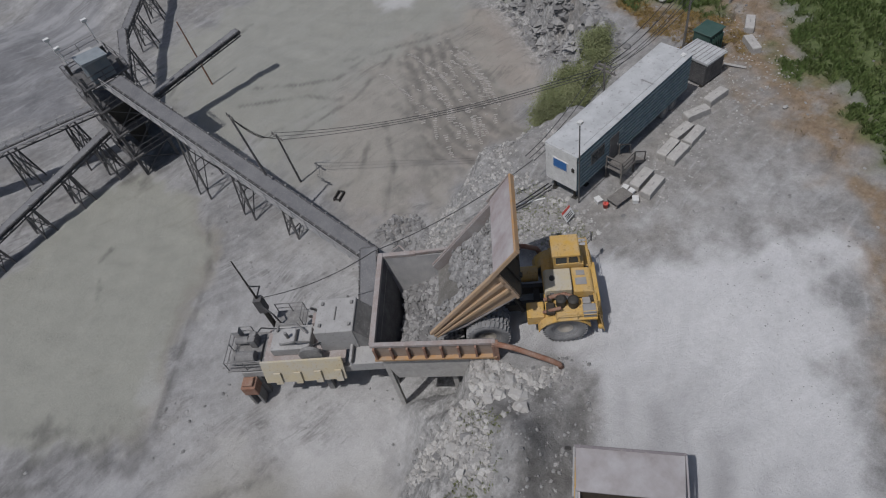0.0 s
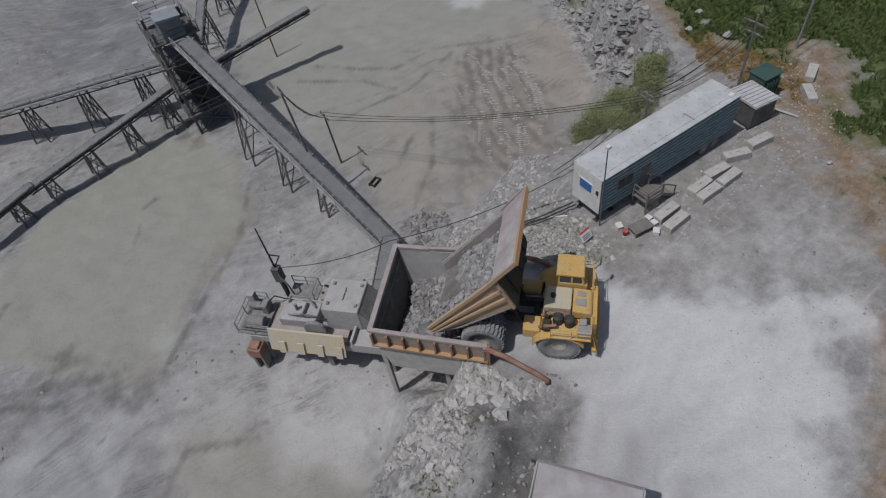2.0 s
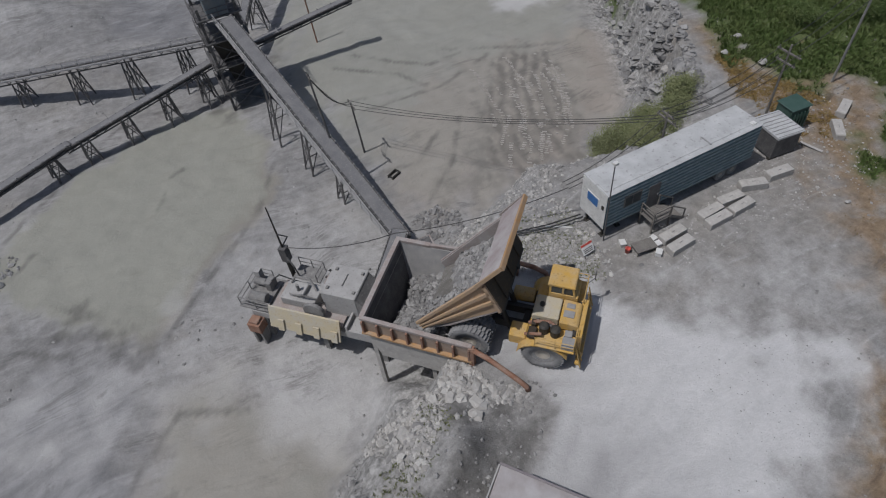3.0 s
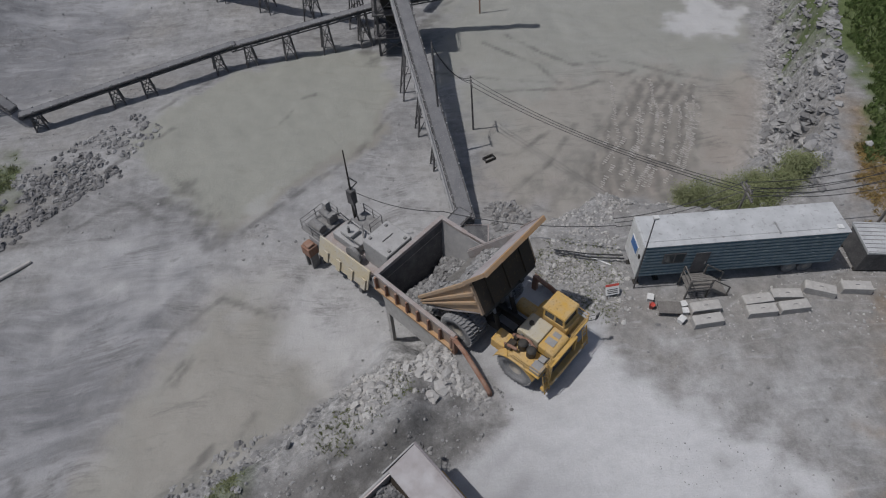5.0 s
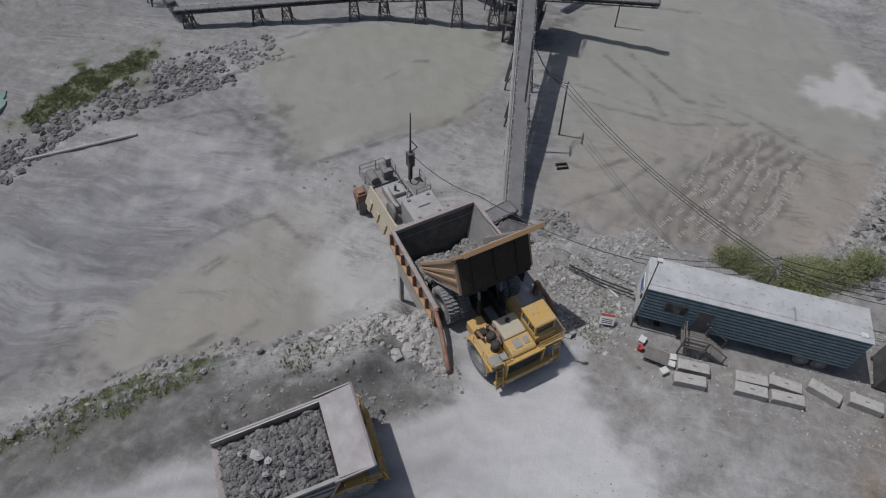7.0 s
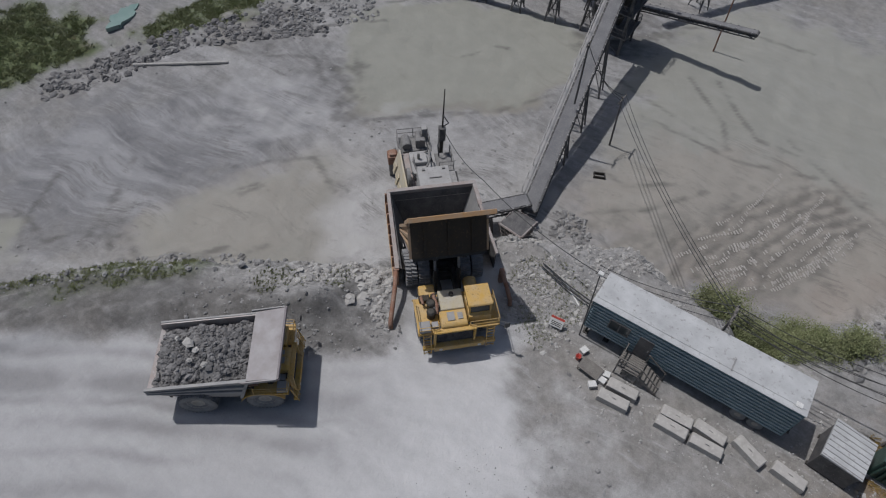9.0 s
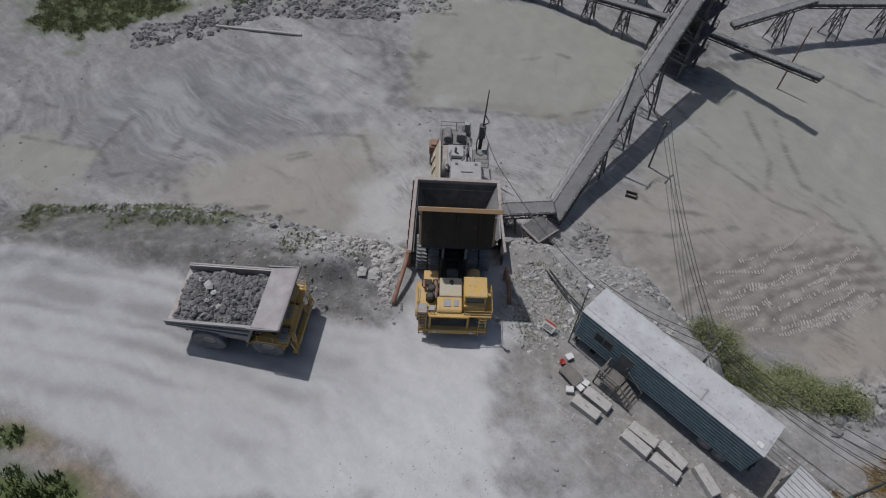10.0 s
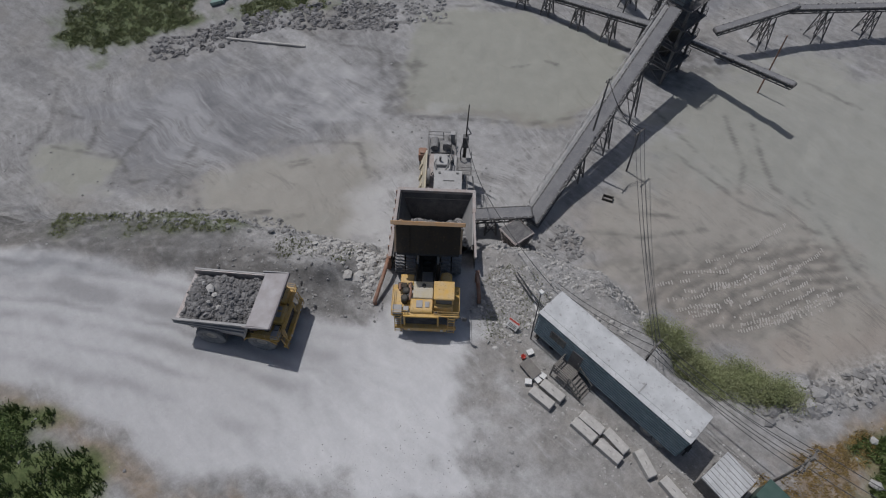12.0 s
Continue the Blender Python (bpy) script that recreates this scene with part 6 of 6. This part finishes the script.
scatter("rubble", [(-66, -60), (45, -60), (45, 70), (-66, 70)], 5000, (0.06, 0.08, 0.1, 0.14, 0.2, 0.3), ROCK, "scattered small stones over the quarry", 30, lambda X, Y: (signed(X, Y, ROAD) < -0.5) & (np.maximum.reduce([signed(X, Y, q) for q in (POND, POND_LOW, SILT_EAST, TAN, SLURRY_W)]) < -1.0))
scatter("rubble", [(-5, -20.5), (4, -17.5), (10, -13.5), (4, -9.5), (0, -9)], 260, (0.05, 0.07, 0.1), ROCK, "small stones along the edge of the haul road", 31)

scatter("rubble", [(-20.5, -6.5), (-15.5, -2.6), (-13.4, -3.2), (-13.2, -7), (-17, -9)], 50, (0.35, 0.5, 0.65, 0.85, 1.05), ROCK_PALE, "large pale limestone blocks below the tipping pad", 32)
scatter("rubble", [(15, 8.5), (18.5, 9.5), (22, 15), (27.5, 25), (36, 45), (32, 46), (23, 26), (16, 13)], 260, (0.5, 0.7, 0.9, 1.2, 1.6), ROCK, "large grey blocks of a broken quarry face", 34, lambda X, Y: (signed(X, Y, PAD) < 0.3) & (signed(X, Y, PAD) > -3.2))
scatter("rubble", [(-63, -3), (-60, 4), (-57, 12), (-50, 20), (-45, 24), (-49, 28), (-56, 21), (-62, 9), (-66, 0)], 1500, (0.15, 0.2, 0.3, 0.45, 0.7, 0.9), ROCK_DUST, "dark grey rubble ridge beside the slurry field", 33)
for x, y, k in ((25.8, 9.5, 1.1), (24.2, 12.6, 0.8), (27.2, 14.0, 0.9), (17.6, -6.5, 0.5), (-14.0, -4.9, 1.0), (-15.1, -5.6, 0.9), (-13.6, -6.6, 0.8), (22.3, 17.5, 1.4)):
    b = Shape().rock((0, 0, k * 0.25), k, random.Random(int(x * 10)))
    solid("boulder", b, ROCK_PALE, "pale angular limestone boulder on broken ground", "boulder", "boulders", m=pose(x, y, gz(x, y), 0, 0, x * 9))


def clumps(name, poly, count, height, material, label, seed, blades=5, spread=0.2, category="grass", test=None):
    """Tufts of narrow blades over a stretch of ground."""
    rng, rs, s = random.Random(seed), np.random.default_rng(seed), Shape()
    P = np.array(poly)
    lo, hi = P.min(0), P.max(0)
    X, Y = rs.uniform(lo[0], hi[0], count * 5), rs.uniform(lo[1], hi[1], count * 5)
    ok = (signed(X, Y, poly) + 1.2 * ripple(X, Y, 5, 9)) > 0.2
    ok &= ripple(X, Y, 3.0, seed) > rs.uniform(-1.2, 0.5, len(X))
    X, Y = X[ok][:count], Y[ok][:count]
    for x, y, z in zip(X, Y, ground_z(X, Y)):
        h = height * rng.uniform(0.5, 1.3)
        for _ in range(blades):
            a, r = rng.uniform(0, 6.28), spread * rng.uniform(0.3, 1.4)
            bx, by = x + rng.uniform(-0.5, 0.5) * spread, y + rng.uniform(-0.5, 0.5) * spread
            w = 0.014 + 0.035 * h
            ox, oy = -math.sin(a) * w, math.cos(a) * w
            tx, ty = bx + math.cos(a) * r * 0.9, by + math.sin(a) * r * 0.9
            s.add([(bx - ox, by - oy, z - 0.03), (bx + ox, by + oy, z - 0.03), (tx * 0.5 + bx * 0.5 + ox, ty * 0.5 + by * 0.5 + oy, z + h * 0.7), (tx, ty, z + h * rng.uniform(0.7, 1.05))], [(0, 1, 2), (0, 2, 3)])
    return solid(name, s, material, label, category, kind="stuff")


clumps("grass", GRASS_NEAR, 22000, 0.5, LEAF, "long green grass on the quarry shoulder", 41, 6, 0.3)
clumps("grass", [(19.5, 3), (21.5, 8), (24, 13), (26, 6), (25, 1.5), (22.5, -1)], 1500, 0.16, surface("ochre_grass", (0.33, 0.22, 0.07), (0.27, 0.2, 0.08), 0.8, 0.0, 1.0, 6, (0.17, 0.18, 0.06), island=0.5), "ochre dry grass beside the transformer", 50, 6, 0.25)
clumps("grass", BROWN_E, 700, 0.1, surface("dry_grass", (0.24, 0.18, 0.1), (0.2, 0.17, 0.1), 0.8, 0.0, 1.0, 6, (0.14, 0.15, 0.06), island=0.5), "dry ochre grass around bare soil", 42, 4, 0.07)
clumps("grass", GRASS_SW, 14000, 0.55, LEAF, "rank green grass on the bank beside the road", 43, 6, 0.3)
clumps("grass", GRASS_W, 1700, 0.12, LEAF_DUSTY, "dusty green weeds on the road bank", 44, 6, 0.24)
clumps("grass", GRASS_FAR, 1500, 0.2, LEAF_DUSTY, "green weeds at the far edge of the pit", 45, 6, 0.4)
clumps("grass", GRASS_FAR_W, 2600, 0.25, LEAF_DUSTY, "green weeds beside a far track", 48, 6, 0.45)
clumps("weeds", [(-23, -9.6), (-17, -4.5), (-15, -7), (-20, -11)], 420, 0.16, LEAF_DUSTY, "sparse dusty weeds among rubble", 46, 5, 0.1)
clumps("weeds", [(-6.5, 1.5), (-1.5, -3.0), (0.2, 0.0), (-1.0, 4.5), (-5.0, 5.0)], 900, 0.12, LEAF_DUSTY, "dusty weeds among loose stones", 47, 4, 0.08)


clumps("weeds", THICKET, 2600, 0.45, LEAF_DUSTY, "dusty green undergrowth between shrubs", 49, 6, 0.25)


def shrub(x, y, r, h, material, label, seed):
    """Stems and a loose crown of small leaves."""
    rng = random.Random(seed)
    t = thing("shrub", label, "shrub", pose(x, y, gz(x, y)), "shrubs")
    st, lf = Shape(), Shape()
    tips = []
    for _ in range(9):
        a, q = rng.uniform(0, 6.28), r * rng.uniform(0.2, 0.85)
        tip = Vector((math.cos(a) * q, math.sin(a) * q, h * rng.uniform(0.55, 0.95)))
        knee = Vector((tip.x * 0.4, tip.y * 0.4, tip.z * 0.55))
        st.rod((rng.uniform(-0.1, 0.1), rng.uniform(-0.1, 0.1), -0.15), knee, 0.05, 6, 0.035).rod(knee, tip, 0.035, 6, 0.012)
        tips += [tip, knee.lerp(tip, 0.5)]
    for _ in range(int(2300 * r * r)):
        c = rng.choice(tips)
        p = c + Vector((rng.gauss(0, r * 0.3), rng.gauss(0, r * 0.3), rng.gauss(0, h * 0.16)))
        if p.z < 0.05:
            p.z = rng.uniform(0.05, 0.3)
        d = Vector((rng.uniform(-1, 1), rng.uniform(-1, 1), rng.uniform(-0.3, 0.8))).normalized()
        s = d.cross(Vector((rng.uniform(-1, 1), rng.uniform(-1, 1), rng.uniform(-1, 1)))).normalized()
        k = rng.uniform(0.06, 0.11)
        lf.add([p - s * k * 0.45, p + d * k * 0.5 - s * k * 0.5, p + d * k * 1.2, p + d * k * 0.5 + s * k * 0.5], [(0, 1, 2, 3)])
    part("stems", st, BARK, t)
    part("crown", lf, material, t)
    return t


for i, (x, y, r, h) in enumerate(((7.2, 8.2, 1.2, 1.2), (8.9, 8.6, 1.4, 1.5), (10.6, 8.8, 1.5, 1.7), (10.2, 10.6, 1.4, 1.5), (12.4, 8.6, 1.6, 1.8), (12.2, 10.6, 1.6, 1.6), (14.2, 8.8, 1.6, 1.7), (14.2, 10.8, 1.6, 1.7), (16.0, 9.8, 1.5, 1.5), (16.2, 11.8, 1.4, 1.4), (8.8, 10.2, 1.2, 1.1), (11.8, 12.2, 1.4, 1.3), (14.2, 12.9, 1.5, 1.4), (16.4, 13.2, 1.4, 1.2), (17.8, 11.8, 1.4, 1.3), (17.6, 10.4, 1.2, 1.1), (10.2, 11.9, 1.1, 0.9))):
    shrub(x, y, r * 1.1, h * 1.45, LEAF_DUSTY, "dusty green shrub on the bank behind the trailer", 60 + i)
for i, (x, y, r, h) in enumerate(((34, 12, 1.8, 2.0), (38, 18, 2.0, 2.4), (33, 22, 1.7, 1.8), (40, 10, 2.0, 2.4), (-23, -35, 1.5, 1.3), (-26.5, -37, 1.8, 1.7), (-20, -34.6, 1.2, 1.0), (-30, -38.5, 2.0, 2.2), (-22.5, -37, 1.8, 1.8))):
    shrub(x, y, r, h, LEAF, "dense green shrub among rank grass", 80 + i)


# ---- tyre tracks pressed into the silt: low ridges between tread marks ----
def tracks():
    s, rng = Shape(), random.Random(9)
    for k in range(17):
        f = k / 16 + rng.uniform(-0.03, 0.03)
        a = Vector((8.0 + 10.0 * f, 33.5 + rng.uniform(-5, 1.0), 0))
        b = Vector((3.2 + 8.6 * f, 16.4 + rng.uniform(-0.5, 5.0), 0))
        d = (b - a).normalized()
        side = Vector((-d.y, d.x, 0))
        n = int((b - a).length / 0.3)
        for i in range(n):
            if ripple(np.array([i * 0.3 + k * 5.0]), np.array([k * 3.0]), 5.0, 2)[0] < rng.uniform(-0.7, 0.5):
                continue
            u = i / n
            p = a.lerp(b, u) + side * (1.1 * math.sin(u * 3.1) + 0.12 * math.sin(i * 0.4) + rng.uniform(-0.04, 0.04))
            if signed(np.array([p.x]), np.array([p.y]), PAD)[0] > -6.4:
                continue
            p.z = gz(p.x, p.y) - 0.03
            o = (side + d * rng.uniform(0.2, 0.5)) * rng.uniform(0.08, 0.26)
            q = Vector((0, 0, rng.uniform(-0.05, 0.03)))
            s.beam(p - o + q, p + o, rng.uniform(0.09, 0.16), 0.17)
    return solid("tyre_tracks", s, surface("dry_silt", (0.38, 0.362, 0.335), (0.28, 0.264, 0.24), 0.95, coarse=0.6), "rows of dried tyre tread ridges pressed in silt", "tracks", kind="stuff")


tracks()
